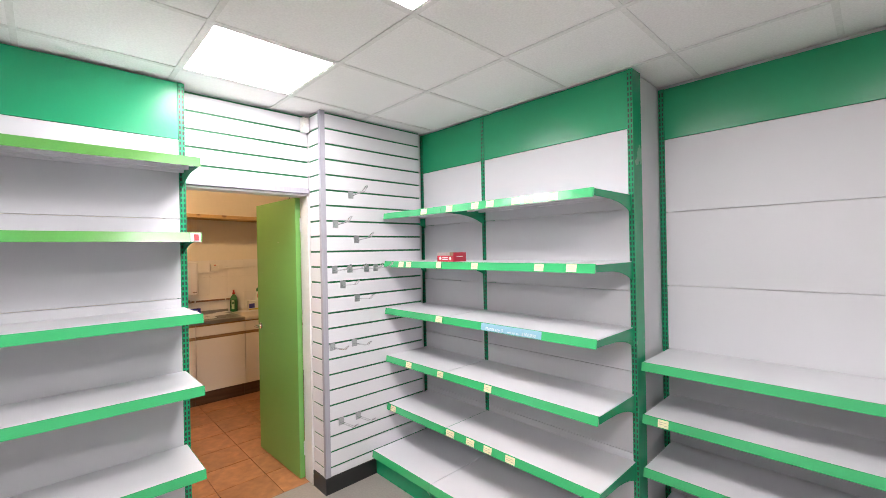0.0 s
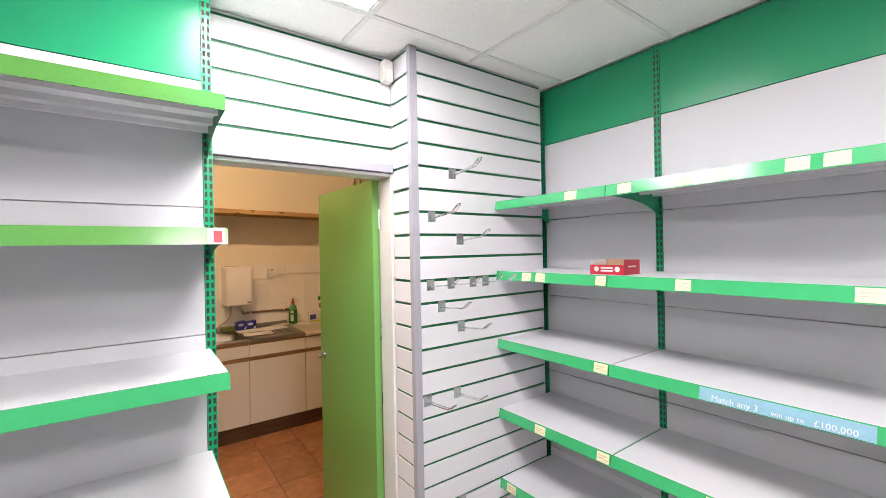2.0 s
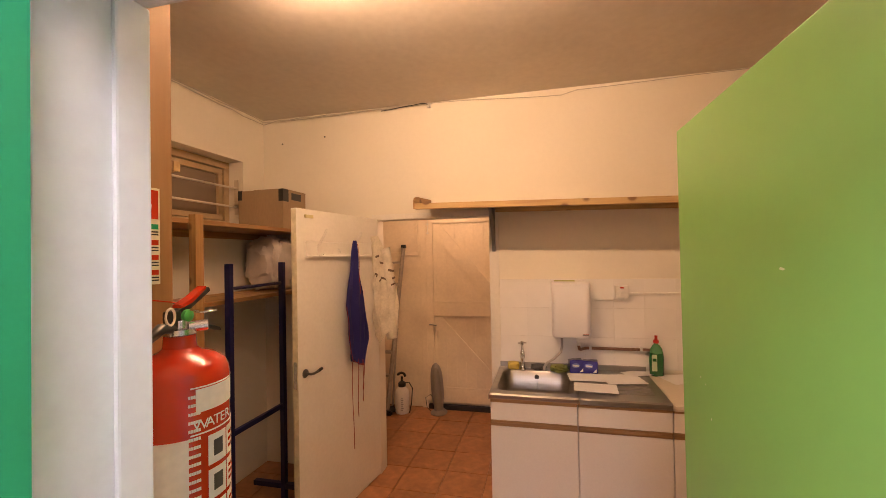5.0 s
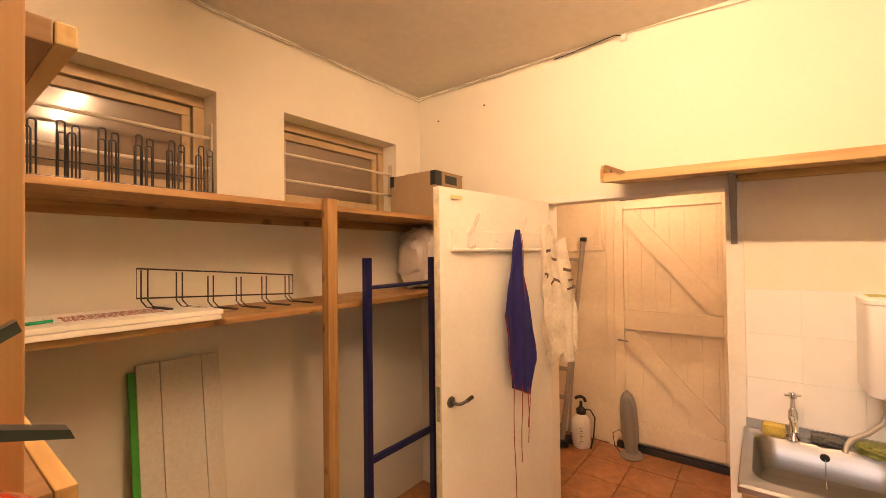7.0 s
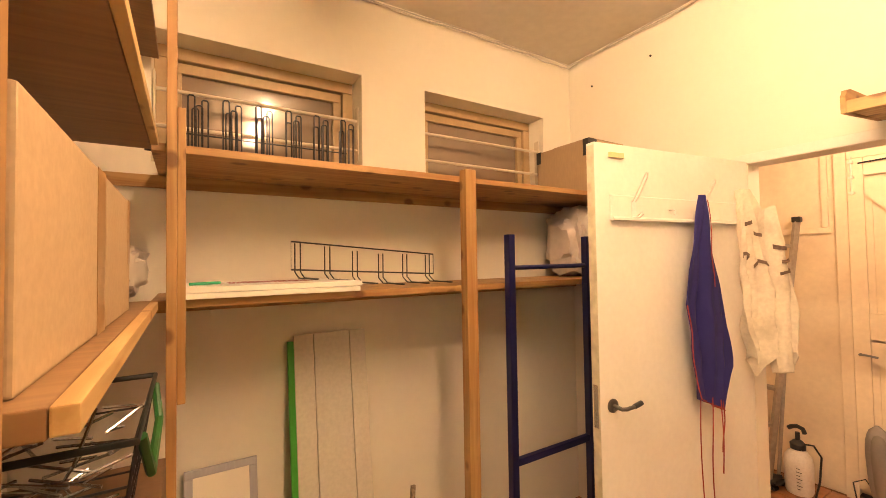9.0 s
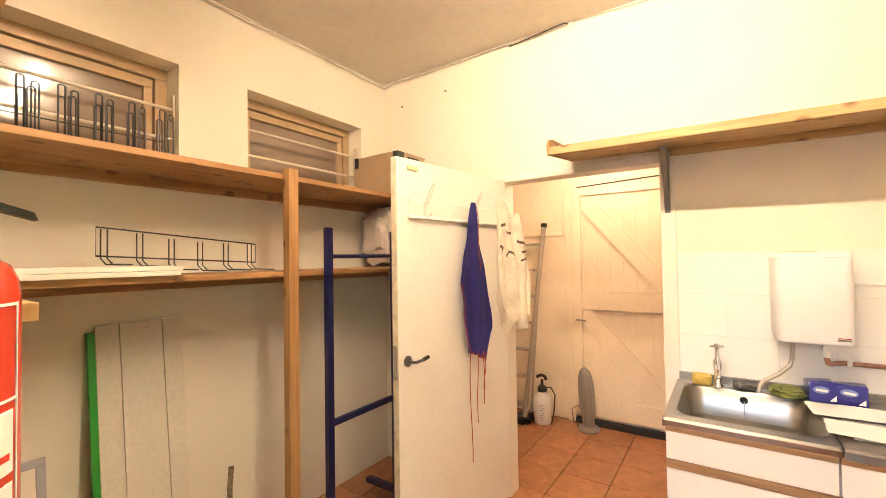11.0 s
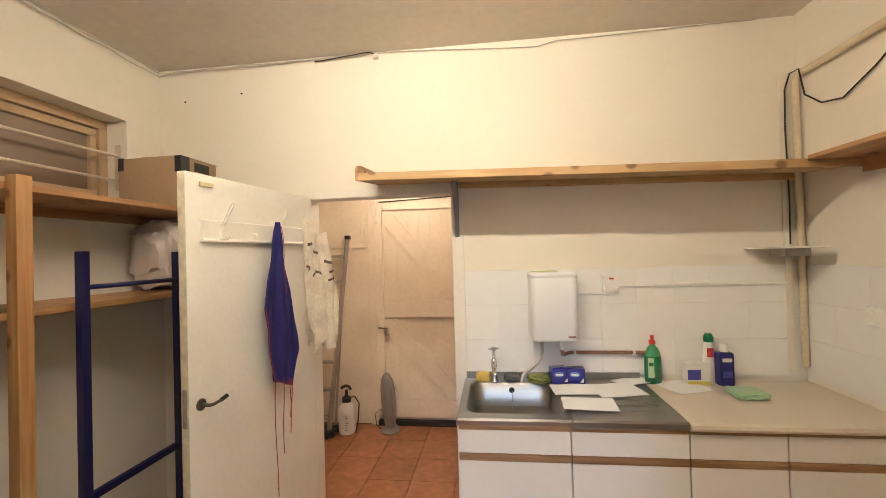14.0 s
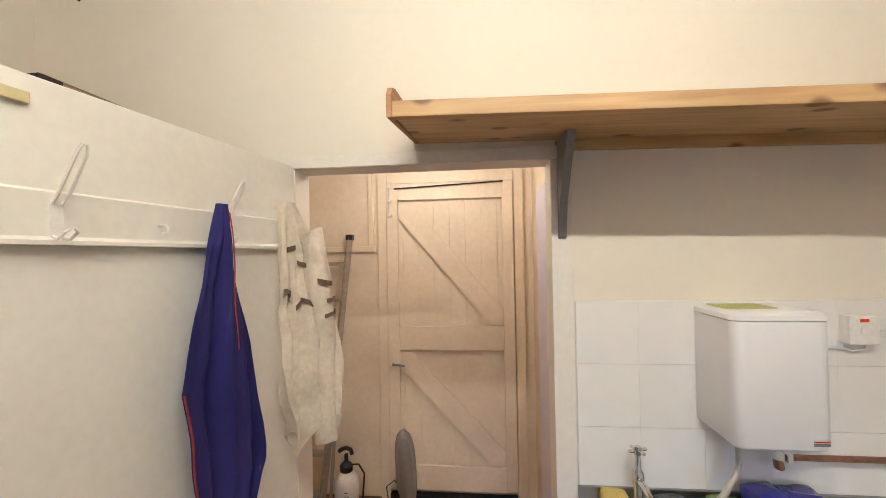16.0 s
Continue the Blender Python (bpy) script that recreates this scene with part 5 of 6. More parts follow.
unit(0.862, 1.366, "white laminate sink base unit with oak grip strips", 0.735)
unit(1.366, 1.862, "white laminate sink base unit with oak grip strips")
unit(1.862, 2.250, "white laminate base unit under the cream worktop")
unit(2.250, KY1 - 0.006, "white laminate base unit in the kitchen corner")
wt = thing("worktop", "cream laminate worktop with a rounded front edge", "worktop", (-5.1, 2.3, 0.866))
part("slab", B(KX + 0.012, 1.8635, 0.866, -4.8005, KY1 - 0.002, 0.903), M_WORKTOP, wt)
part("front_edge", P([(-4.800, 0.866), (-4.785, 0.872), (-4.780, 0.884), (-4.785, 0.898), (-4.800, 0.903)], 1, 1.8635, KY1 - 0.002), M_WORKTOP, wt, "rounded cream laminate front edge")

# stainless sink
sk = thing("sink", "stainless steel sink with a single bowl and ribbed drainer", "sink", (-5.1, 1.36, 0.86))


def rr(cx, cy, hx, hy, r, z, n=6):
    out = []
    for sx, sy, a0 in ((1, 1, 0), (-1, 1, 90), (-1, -1, 180), (1, -1, 270)):
        for k in range(n + 1):
            a = math.radians(a0 + 90 * k / n)
            out.append((cx + sx * (hx - r) + r * math.cos(a), cy + sy * (hy - r) + r * math.sin(a), z))
    return out


bm = bmesh.new()
BCX, BCY = -5.105, 1.128
loops = [rr(BCX + 0.0, 1.115, 0.303, 0.262, 0.004, 0.870), rr(BCX, 1.115, 0.310, 0.262, 0.010, 0.896), rr(BCX, 1.115, 0.304, 0.258, 0.012, 0.906), rr(BCX - 0.002, BCY, 0.240, 0.236, 0.075, 0.904), rr(BCX - 0.002, BCY, 0.232, 0.228, 0.070, 0.896), rr(BCX - 0.002, BCY, 0.215, 0.212, 0.065, 0.775), rr(BCX - 0.002, BCY, 0.19, 0.187, 0.06, 0.757), rr(BCX - 0.002, BCY, 0.03, 0.03, 0.029, 0.752)]
rings = [[bm.verts.new(p) for p in lp_] for lp_ in loops]
for a, b in zip(rings, rings[1:]):
    for k in range(len(a)):
        bm.faces.new((a[k], a[(k + 1) % len(a)], b[(k + 1) % len(b)], b[k]))
bm.faces.new(rings[-1])
part("bowl", bm, M_STEEL, sk, "brushed steel bowl", True)
part("plug_hole", lathe(bmesh.new(), BCX - 0.002, BCY, [(0.027, 0.7525), (0.029, 0.754), (0.022, 0.7545)], 20), M_DARK, sk, "dark plug hole")
dr = part("drainer", P([(-5.415, 0.868), (-4.800, 0.868), (-4.794, 0.875), (-4.794, 0.898), (-4.802, 0.906), (-5.415, 0.906)], 1, 1.3775, 1.8615), M_STEEL, sk, "ribbed steel drainer")
for k in range(7):
    x = -5.30 + k * 0.064
    part("rib", tube(bmesh.new(), [(x, 1.42, 0.9045), (x, 1.80, 0.9045)], 0.0065, 8), M_STEEL, dr, "", True)
part("upstand", B(KX + 0.010, 0.864, 0.9065, KX + 0.022, 1.8615, 0.945, bev=0.002), M_STEEL, sk, "steel upstand at the back")
part("overflow", tube(bmesh.new(), [(-5.330, BCY, 0.865), (-5.322, BCY, 0.864)], 0.016, 16), M_DARK, sk, "dark overflow rose")
part("plug_chain", tube(bmesh.new(), [(-5.321, BCY + 0.002, 0.86), (-5.312, BCY + 0.001, 0.80), (-5.27, BCY, 0.758)], 0.002, 6), M_ZINC, sk, "plug chain")

tp = thing("tap", "old chrome pillar tap with a cross head on the sink", "tap", (-5.34, 1.03, 0.906))
part("pillar", lathe(bmesh.new(), -5.34, 1.03, [(0.022, 0.907), (0.022, 0.915), (0.014, 0.925), (0.013, 0.985), (0.018, 1.0), (0.018, 1.03), (0.010, 1.045), (0.008, 1.09)], 18), M_CHROME, tp, "", True)
part("spout", tube(bmesh.new(), [(-5.335, 1.03, 1.01), (-5.29, 1.032, 1.012), (-5.25, 1.034, 1.0), (-5.235, 1.035, 0.975)], 0.010, 10), M_CHROME, tp, "", True)
hd2 = part("cross_head", lathe(bmesh.new(), -5.34, 1.03, [(0.012, 1.088), (0.014, 1.10), (0.010, 1.112)], 14), M_CHROME, tp, "", True)
for a in (20, 110):
    c, s = 0.03 * math.cos(math.radians(a)), 0.03 * math.sin(math.radians(a))
    part("arm", tube(bmesh.new(), [(-5.34 - c, 1.03 - s, 1.10), (-5.34 + c, 1.03 + s, 1.10)], 0.0055, 8), M_CHROME, hd2, "", True)

ht = thing("water_heater", "small white enamelled water heater on the tiled wall", "water heater", (-5.3, 1.37, 1.165))
def heater_shell(levels):
    """The heater's plan, square at the wall and rounded in front, at heights with an inset each."""
    bm = bmesh.new()
    loops = []
    for z, g in levels:
        loops.append([(KX + 0.012, 1.492 + g, z), (KX + 0.012, 1.243 - g, z)] + [(-5.235 + (0.033 + g) * math.sin(math.radians(a)), 1.276 - (0.033 + g) * math.cos(math.radians(a)), z) for a in range(0, 91, 15)] + [(-5.235 + (0.033 + g) * math.cos(math.radians(a)), 1.459 + (0.033 + g) * math.sin(math.radians(a)), z) for a in range(0, 91, 15)])
    rings = [[bm.verts.new(p) for p in q] for q in loops]
    for a, b in zip(rings, rings[1:]):
        for k in range(len(a)):
            bm.faces.new((a[k], a[(k + 1) % len(a)], b[(k + 1) % len(b)], b[k]))
    bm.faces.new(rings[0][::-1])
    bm.faces.new(rings[-1])
    return bm


part("casing", heater_shell(((1.165, -0.018), (1.168, -0.008), (1.178, 0), (1.516, 0))), M_HEATER, ht, "white enamelled casing", True)
part("lid", heater_shell(((1.5175, 0.0), (1.519, 0.002), (1.532, 0.001), (1.540, -0.008), (1.543, -0.02))), M_HEATER, ht, "white moulded lid", True)
part("badge", B(-5.2022, 1.435, 1.186, -5.2005, 1.475, 1.194), M_GREYMETAL, ht, "small grey maker's plate")
part("red_badge", B(-5.2022, 1.435, 1.196, -5.2005, 1.475, 1.199), M_RED, ht)
part("valve", tube(bmesh.new(), [(-5.31, 1.415, 1.164), (-5.31, 1.415, 1.10)], 0.014, 10), M_PLASTIC, ht, "white plastic valve", True)
part("valve_knob", tube(bmesh.new(), [(-5.295, 1.415, 1.147), (-5.265, 1.415, 1.147)], 0.016, 14), M_PLASTIC, ht, "white valve knob", True)
part("spout_pipe", tube(bmesh.new(), [(-5.31, 1.305, 1.164), (-5.31, 1.305, 1.09), (-5.305, 1.295, 1.05), (-5.28, 1.25, 1.01), (-5.25, 1.20, 0.985), (-5.235, 1.185, 0.965), (-5.232, 1.18, 0.935)], 0.009, 10), M_GREYPIPE, ht, "grey swan-neck spout", True)
part("stain", B(-5.38, 1.26, 1.5435, -5.27, 1.40, 1.546, bev=0.001), mat("old_cloth_yellow", (0.50, 0.52, 0.18, 1), 0.8), ht, "yellow-green cloth strip on top")
solo("copper_pipe", tube(bmesh.new(), [(-5.31, 1.415, 1.099), (-5.31, 1.42, 1.075), (-5.34, 1.43, 1.065), (-5.375, 1.45, 1.064), (-5.40, 1.48, 1.064), (-5.40, 1.905, 1.064), (-5.40, 1.925, 1.06), (-5.40, 1.93, 1.04), (-5.40, 1.93, 0.905)], 0.010, 10), M_COPPER, "dull copper water pipe along the tiles", "pipe", smooth=True)
for y in (1.50, 1.83):
    solo("pipe_clip", B(KX + 0.009, y - 0.008, 1.05, -5.388, y + 0.008, 1.078, bev=0.003), M_PLASTIC, "white plastic pipe clip", "clip", "pipe clips")
sw = thing("fused_switch", "white fused spur switch with a red neon", "switch", (KX, 1.715, 1.46))
part("back_box", B(KX + 0.009, 1.672, 1.418, KX + 0.040, 1.758, 1.504, bev=0.003), M_PLASTIC, sw)
part("face_plate", B(KX + 0.0405, 1.672, 1.418, KX + 0.047, 1.758, 1.504, bev=0.003), M_PLASTIC, sw)
part("rocker", B(KX + 0.0472, 1.704, 1.45, KX + 0.051, 1.728, 1.472, bev=0.002), M_PLASTIC, sw)
part("neon", B(KX + 0.0472, 1.703, 1.486, KX + 0.049, 1.727, 1.496), M_RED, sw, "red neon window")
solo("switch_cable", tube(bmesh.new(), [(KX + 0.022, 1.53, 1.402), (KX + 0.016, 1.66, 1.402), (KX + 0.02, 1.70, 1.395), (KX + 0.022, 1.735, 1.40), (KX + 0.022, 1.74, 1.418)], 0.0035, 6), M_PLASTIC, "white cable from heater to switch", "cable", smooth=True)
solo("conduit", B(KX + 0.009, 1.759, 1.440, KX + 0.021, 2.66, 1.456, bev=0.002), M_PLASTIC, "white cable trunking along the tiles", "trunking")

# washing-up things
bo = thing("washing_up_bottle", "green washing-up liquid bottle with a red cap", "bottle", (-5.36, 1.91, 0.903))
M_GLIQ = mat("green_liquid", (0.008, 0.12, 0.03, 1), 0.12, coat=0.6)
part("bottle", lathe(bmesh.new(), -5.355, 1.915, [(0.040, 0.904), (0.045, 0.910), (0.046, 1.02), (0.043, 1.055)], 28, 0.6, 1.0), M_GLIQ, bo, "green see-through body", True)
part("shoulder", lathe(bmesh.new(), -5.355, 1.915, [(0.043, 1.0555), (0.036, 1.085), (0.022, 1.108), (0.014, 1.114), (0.014, 1.122)], 24, 0.6, 1.0), mat("clear_green", (0.07, 0.27, 0.10, 1), 0.12, coat=0.6), bo, "clear empty shoulder of the bottle", True)
part("cap", lathe(bmesh.new(), -5.355, 1.915, [(0.017, 1.1225), (0.018, 1.140), (0.010, 1.146), (0.009, 1.160), (0.011, 1.172)], 16), mat("red_cap", (0.50, 0.03, 0.015, 1), 0.35), bo, "red push-pull cap", True)
part("label", B(-5.3272, 1.880, 0.94, -5.3245, 1.912, 1.05, bev=0.001), mat("pale_green_label", (0.42, 0.56, 0.34, 1), 0.4), bo, "pale green label")
part("label_print", B(-5.3244, 1.884, 1.005, -5.3238, 1.908, 1.025), M_GLIQ, bo)
M_CARDW, M_BLUEP = mat("white_carton", (0.72, 0.70, 0.66, 1), 0.5), mat("blue_print", (0.05, 0.05, 0.30, 1), 0.4)
tb = thing("tablet_box", "white cardboard box with blue and yellow print", "box", (-5.36, 2.13, 0.903))
part("carton", B(-5.40, 2.085, 0.9035, -5.33, 2.205, 1.02, bev=0.002), M_CARDW, tb)
part("print", B(-5.3295, 2.087, 0.93, -5.3285, 2.155, 0.985), M_BLUEP, tb, "blue printed panel")
part("print", B(-5.3295, 2.087, 0.904, -5.3285, 2.203, 0.922), mat("yellow_print", (0.55, 0.45, 0.06, 1), 0.5), tb, "yellow printed band")
cl = thing("cleaner_bottle", "white cream-cleaner bottle with a green cap", "bottle", (-5.37, 2.215, 0.903))
part("bottle", lathe(bmesh.new(), -5.372, 2.218, [(0.030, 0.904), (0.033, 0.91), (0.033, 1.05), (0.025, 1.09), (0.028, 1.11), (0.024, 1.13)], 22, 0.7, 1.0), M_PLASTIC, cl, "white bottle", True)
part("cap", lathe(bmesh.new(), -5.372, 2.218, [(0.024, 1.131), (0.026, 1.155), (0.016, 1.178)], 16), mat("dark_green_cap", (0.01, 0.14, 0.05, 1), 0.4), cl, "dark green cap", True)
part("badge", B(-5.349, 2.198, 1.05, -5.346, 2.232, 1.10, bev=0.001), mat("red_print", (0.45, 0.04, 0.05, 1), 0.4), cl, "red and green printed badge")
tbp = thing("tub_bottle", "dark blue cleaning product pouch with a white top", "bottle", (-5.33, 2.26, 0.903))
part("pouch", B(-5.36, 2.235, 0.904, -5.30, 2.315, 1.085, bev=0.014), mat("deep_blue", (0.022, 0.022, 0.16, 1), 0.25), tbp, "dark blue pouch", True)
part("cap", lathe(bmesh.new(), -5.33, 2.275, [(0.020, 1.086), (0.020, 1.12), (0.017, 1.13)], 16), M_PLASTIC, tbp, "white cap", True)
part("logo_shape", B(-5.2995, 2.252, 1.035, -5.2985, 2.300, 1.055), M_WHITEINK, tbp, "white printed oval")
part("logo_shape", B(-5.2995, 2.252, 0.95, -5.2985, 2.300, 0.985), M_BLUEP, tbp)
M_PALEBLUE = mat("pale_blue_print", (0.16, 0.22, 0.55, 1), 0.35)
wpk = thing("wipe_packet", "two dark blue foil packets with white print by the sink", "packet", (-5.34, 1.44, 0.9075))
M_FOIL = mat("purple_foil", (0.030, 0.028, 0.24, 1), 0.22, coat=0.4, grain=30, vary=0.1, bump=0.2)
for k, (y0, y1, turn) in enumerate(((1.350, 1.440, 7), (1.441, 1.540, -5))):
    m = pose(-5.345, (y0 + y1) / 2, 0.9085, 0, 0, turn)
    bm = B(-0.04, (y0 - y1) / 2, 0, 0.04, (y1 - y0) / 2, 0.086 - 0.006 * k, bev=0.006)
    bmesh.ops.subdivide_edges(bm, edges=bm.edges, cuts=2, use_grid_fill=True)
    for v in bm.verts:
        v.co.x += 0.012 * noise.noise(v.co * 22 + Vector((k, 0, 0)))
        if v.co.z > 0.01:
            v.co.z += 0.012 * noise.noise(v.co * 18 + Vector((0, k, 3)))
    bmesh.ops.transform(bm, matrix=m, verts=bm.verts)
    pk = part("packet", bm, M_FOIL, wpk, "crumpled blue foil packet", True)
    oval_ = lathe(bmesh.new(), 0, 0, [(0.0004, 0.0), (0.027, 0.0), (0.027, 0.0015), (0.0004, 0.0015)], 24, 0.55, 1.0)
    bmesh.ops.transform(oval_, matrix=m @ pose(0.0475, -0.008, 0.055, 0, 90, 0), verts=oval_.verts)
    part("logo_shape", oval_, M_PALEBLUE, pk, "pale blue printed oval")
    bar_ = P([(-0.026, 0.050), (0.012, 0.047), (0.013, 0.057), (-0.025, 0.060)], 0, 0.0492, 0.0498)
    bmesh.ops.transform(bar_, matrix=m, verts=bar_.verts)
    part("print", bar_, M_WHITEINK, pk, "white printed band")
    side_ = P([(0.018, 0.012), (0.040, 0.012), (0.040, 0.036)], 0, 0.0475, 0.0485)
    bmesh.ops.transform(side_, matrix=m, verts=side_.verts)
    part("print", side_, M_WHITEINK, pk, "white printed corner")
lump("sponge", "yellow washing-up sponge on the sink edge", "sponge", -5.40, 0.925, 0.9075, -5.33, 1.005, 0.955, mat("yellow_sponge", (0.55, 0.42, 0.09, 1), 0.9, grain=200, vary=0.2, bump=0.5), 1.2, 0.12, 0.4)
lump("scourer", "dark steel-wool scourer behind the tap", "scourer", -5.40, 1.09, 0.9075, -5.33, 1.19, 0.945, mat("steel_wool", (0.09, 0.09, 0.085, 1), 0.7, grain=150, vary=0.4, bump=0.8), 6.6, 0.3, 0.7)
lump("cleaning_cloth", "crumpled olive cleaning cloth on the sink", "cloth", -5.39, 1.225, 0.9075, -5.29, 1.34, 0.948, mat("olive_cloth", (0.20, 0.22, 0.06, 1), 0.9, grain=80, vary=0.2), 2.7, 0.35, 0.7)
lump("cleaning_cloth", "pale green wipes packet on the worktop", "packet", -5.23, 2.21, 0.9037, -5.08, 2.37, 0.935, mat("pale_green_pack", (0.35, 0.50, 0.28, 1), 0.4), 4.2, 0.2, 0.5)
M_PAPER = mat("paper_towel", (0.80, 0.79, 0.77, 1), 0.9, grain=160, vary=0.02, bump=0.3)
for k, (x, y, hx, hy, a, z) in enumerate(((-5.20, 1.452, 0.085, 0.115, 4, 0.9125), (-5.20, 1.672, 0.105, 0.125, 12, 0.9125), (-4.985, 1.485, 0.085, 0.125, -4, 0.9125), (-5.355, 1.80, 0.06, 0.10, 25, 0.9125), (-5.29, 2.045, 0.10, 0.11, 20, 0.9045))):
    rq = random.Random(k)
    ca, sa = math.cos(math.radians(a)), math.sin(math.radians(a))

    def leaf(s, t):
        u, v = (s - 0.5) * 2 * hx, (t - 0.5) * 2 * hy
        e = 0.006 * noise.noise(Vector((s * 9, t * 9, k)))
        lift = 0.0015 + 0.005 * max(0, noise.noise(Vector((s * 2.2, t * 2.2, k * 3.3)))) * (abs(s - 0.5) + abs(t - 0.5))
        return (x + (u + e) * ca - (v + e) * sa, y + (u + e) * sa + (v + e) * ca, z + lift)
    solo("paper_towel", cloth(bmesh.new(), 10, 10, leaf, 0.0008), M_PAPER, "torn white paper towel laid out to dry", "paper towel", "paper towels by the sink", smooth=True)

# ---- cables and pipes at the ceiling ----
def wander(pts, r, material, name, label, seed, amp=0.006):
    rq = random.Random(seed)
    out = []
    for a, b in zip(pts, pts[1:]):
        a, b = Vector(a), Vector(b)
        n = max(2, int((b - a).length / 0.12))
        out += [a.lerp(b, k / n) + Vector([rq.uniform(-amp, amp) * (0.3 if i == 0 else 1) for i in range(3)]) for k in range(n)]
    return solo(name, tube(bmesh.new(), out + [Vector(pts[-1])], r, 6), material, label, "cable", smooth=True)


Z = KCEIL
M_CABLE = mat("grey_white_cable", (0.50, 0.46, 0.40, 1), 0.6, vary=0.1)
wander([(-2.9, KY0 + 0.02, Z - 0.035), (-4.3, KY0 + 0.02, Z - 0.03), (KX + 0.03, KY0 + 0.025, Z - 0.05), (KX + 0.02, KY0 + 0.15, Z - 0.02), (KX + 0.018, 0.20, Z - 0.014)], 0.004, M_CABLE, "cable", "painted cable run along the ceiling edge", 1)
wander([(-2.9, KY0 + 0.02, Z - 0.02), (KX + 0.03, KY0 + 0.02, Z - 0.02), (KX + 0.02, KY0 + 0.3, Z - 0.035), (KX + 0.02, 0.34, Z - 0.012)], 0.0035, M_CABLE, "cable", "painted cable run along the ceiling edge", 2)
wander([(KX + 0.018, -0.05, Z - 0.03), (KX + 0.03, 0.10, Z - 0.022), (KX + 0.04, 0.30, Z - 0.016), (KX + 0.05, 0.345, Z - 0.03)], 0.0035, M_BLACK, "cable", "black cable end tied at the ceiling", 3)
solo("junction_clip", B(KX + 0.001, 0.335, Z - 0.045, KX + 0.03, 0.365, Z - 0.012, bev=0.004), M_PLASTIC, "white cable end cap", "clip")
solo("loose_cable", tube(bmesh.new(), [(KX + 0.012, 0.36 + (2.55 - 0.36) * q, Z - 0.010 - 0.045 * math.sin(math.pi * q) ** 2 * (1 if q < 0.5 else 0.4)) for q in [i / 20 for i in range(21)]], 0.003, 6), M_CABLE, "thin grey cable sagging along the wall", "cable", smooth=True)
solo("corner_pipe", tube(bmesh.new(), [(KX + 0.035, KY1 - 0.03, 0.99), (KX + 0.035, KY1 - 0.03, 2.55), (KX + 0.045, KY1 - 0.03, 2.575), (KX + 0.07, KY1 - 0.03, 2.585), (-4.2, KY1 - 0.03, 2.60)], 0.018, 14), mat("cream_pipe", (0.66, 0.58, 0.40, 1), 0.45), "cream-painted waste pipe in the corner", "pipe", smooth=True)
solo("pipe_boxing", B(KX + 0.0005, KY1 - 0.10, 0.96, KX + 0.010, KY1 - 0.062, 2.60, bev=0.002), M_PLASTER, "painted boxing beside the pipe", "boxing")
solo("black_cable", tube(bmesh.new(), [(KX + 0.02, KY1 - 0.075, 1.66), (KX + 0.018, KY1 - 0.07, 1.90), (KX + 0.02, KY1 - 0.08, 2.30), (KX + 0.02, KY1 - 0.075, 2.52), (KX + 0.04, KY1 - 0.06, 2.60), (KX + 0.10, KY1 - 0.055, 2.60), (KX + 0.13, KY1 - 0.05, 2.45), (KX + 0.20, KY1 - 0.02, 2.38), (KX + 0.32, KY1 - 0.012, 2.36), (KX + 0.50, KY1 - 0.012, 2.44), (KX + 0.7, KY1 - 0.012, 2.56)], 0.0042, 8), M_BLACK, "black cable looping round the corner pipe", "cable", smooth=True)
gs = thing("glass_shelf", "small frosted corner shelf with a box on brackets", "shelf", (-5.3, 2.6, 1.64))
part("board", B(KX + 0.0125, 2.44, 1.640, KX + 0.30, KY1 - 0.06, 1.648, bev=0.002), M_PLASTIC, gs)
part("under_tray", B(KX + 0.03, 2.56, 1.595, KX + 0.16, KY1 - 0.065, 1.6395, bev=0.008), M_GREYPIPE, gs, "grey tray under the shelf")
for x, lab in ((-4.95, "white double wall socket on the tiles"), (-4.78, "white double wall socket on the tiles")):
    so = thing("wall_socket", lab, "socket", (x, KY1, 1.32), "double sockets")
    part("plate", B(x - 0.073, KY1 - 0.024, 1.28, x + 0.073, KY1 - 0.009, 1.366, bev=0.003), M_PLASTIC, so)
    for d in (-0.035, 0.035):
        part("rocker", B(x + d - 0.009, KY1 - 0.027, 1.335, x + d + 0.009, KY1 - 0.0243, 1.352, bev=0.001), M_PLASTIC, so)

# ---- shop: hooks, alarm sensor, carton ----
HOOKS = [(1.801, 5), (1.677, 7), (1.841, 8), (1.664, 10), (1.782, 10), (1.918, 10), (2.000, 10), (1.725, 11), (1.838, 12), (1.636, 15), (1.808, 15), (1.693, 20), (1.828, 20)]
M_PLATE = mat("galvanised_plate", (0.42, 0.44, 0.45, 1), 0.3, 0.9)
first = None
for y, row in HOOKS:
    z = G0 - GPITCH * row
    if first is None:
        first = thing("display_hook", "chrome double-wire display hook on the slatted board", "hook", group="display hooks", m=pose(SX_ + 0.0005, y, z))
        part("plate", B(-0.004, -0.021, -0.046, 0.0012, 0.021, 0.004, bev=0.001), M_PLATE, first, "galvanised back plate")
        part("prong", tube(bmesh.new(), [(0.002, -0.009, -0.025), (0.02, -0.009, -0.026), (0.165, -0.009, -0.012), (0.20, -0.008, 0.012), (0.208, -0.005, 0.018), (0.208, 0.005, 0.018), (0.20, 0.008, 0.012), (0.165, 0.009, -0.012), (0.02, 0.009, -0.026), (0.002, 0.009, -0.025)], 0.0027, 6), M_CHROME, first, "chrome wire prong", True)
    else:
        copy_thing(first, pose(SX_ + 0.0005, y, z))
pr = thing("alarm_sensor", "small white alarm motion sensor in the corner by the ceiling", "sensor", (-2.55, 1.54, 2.455))
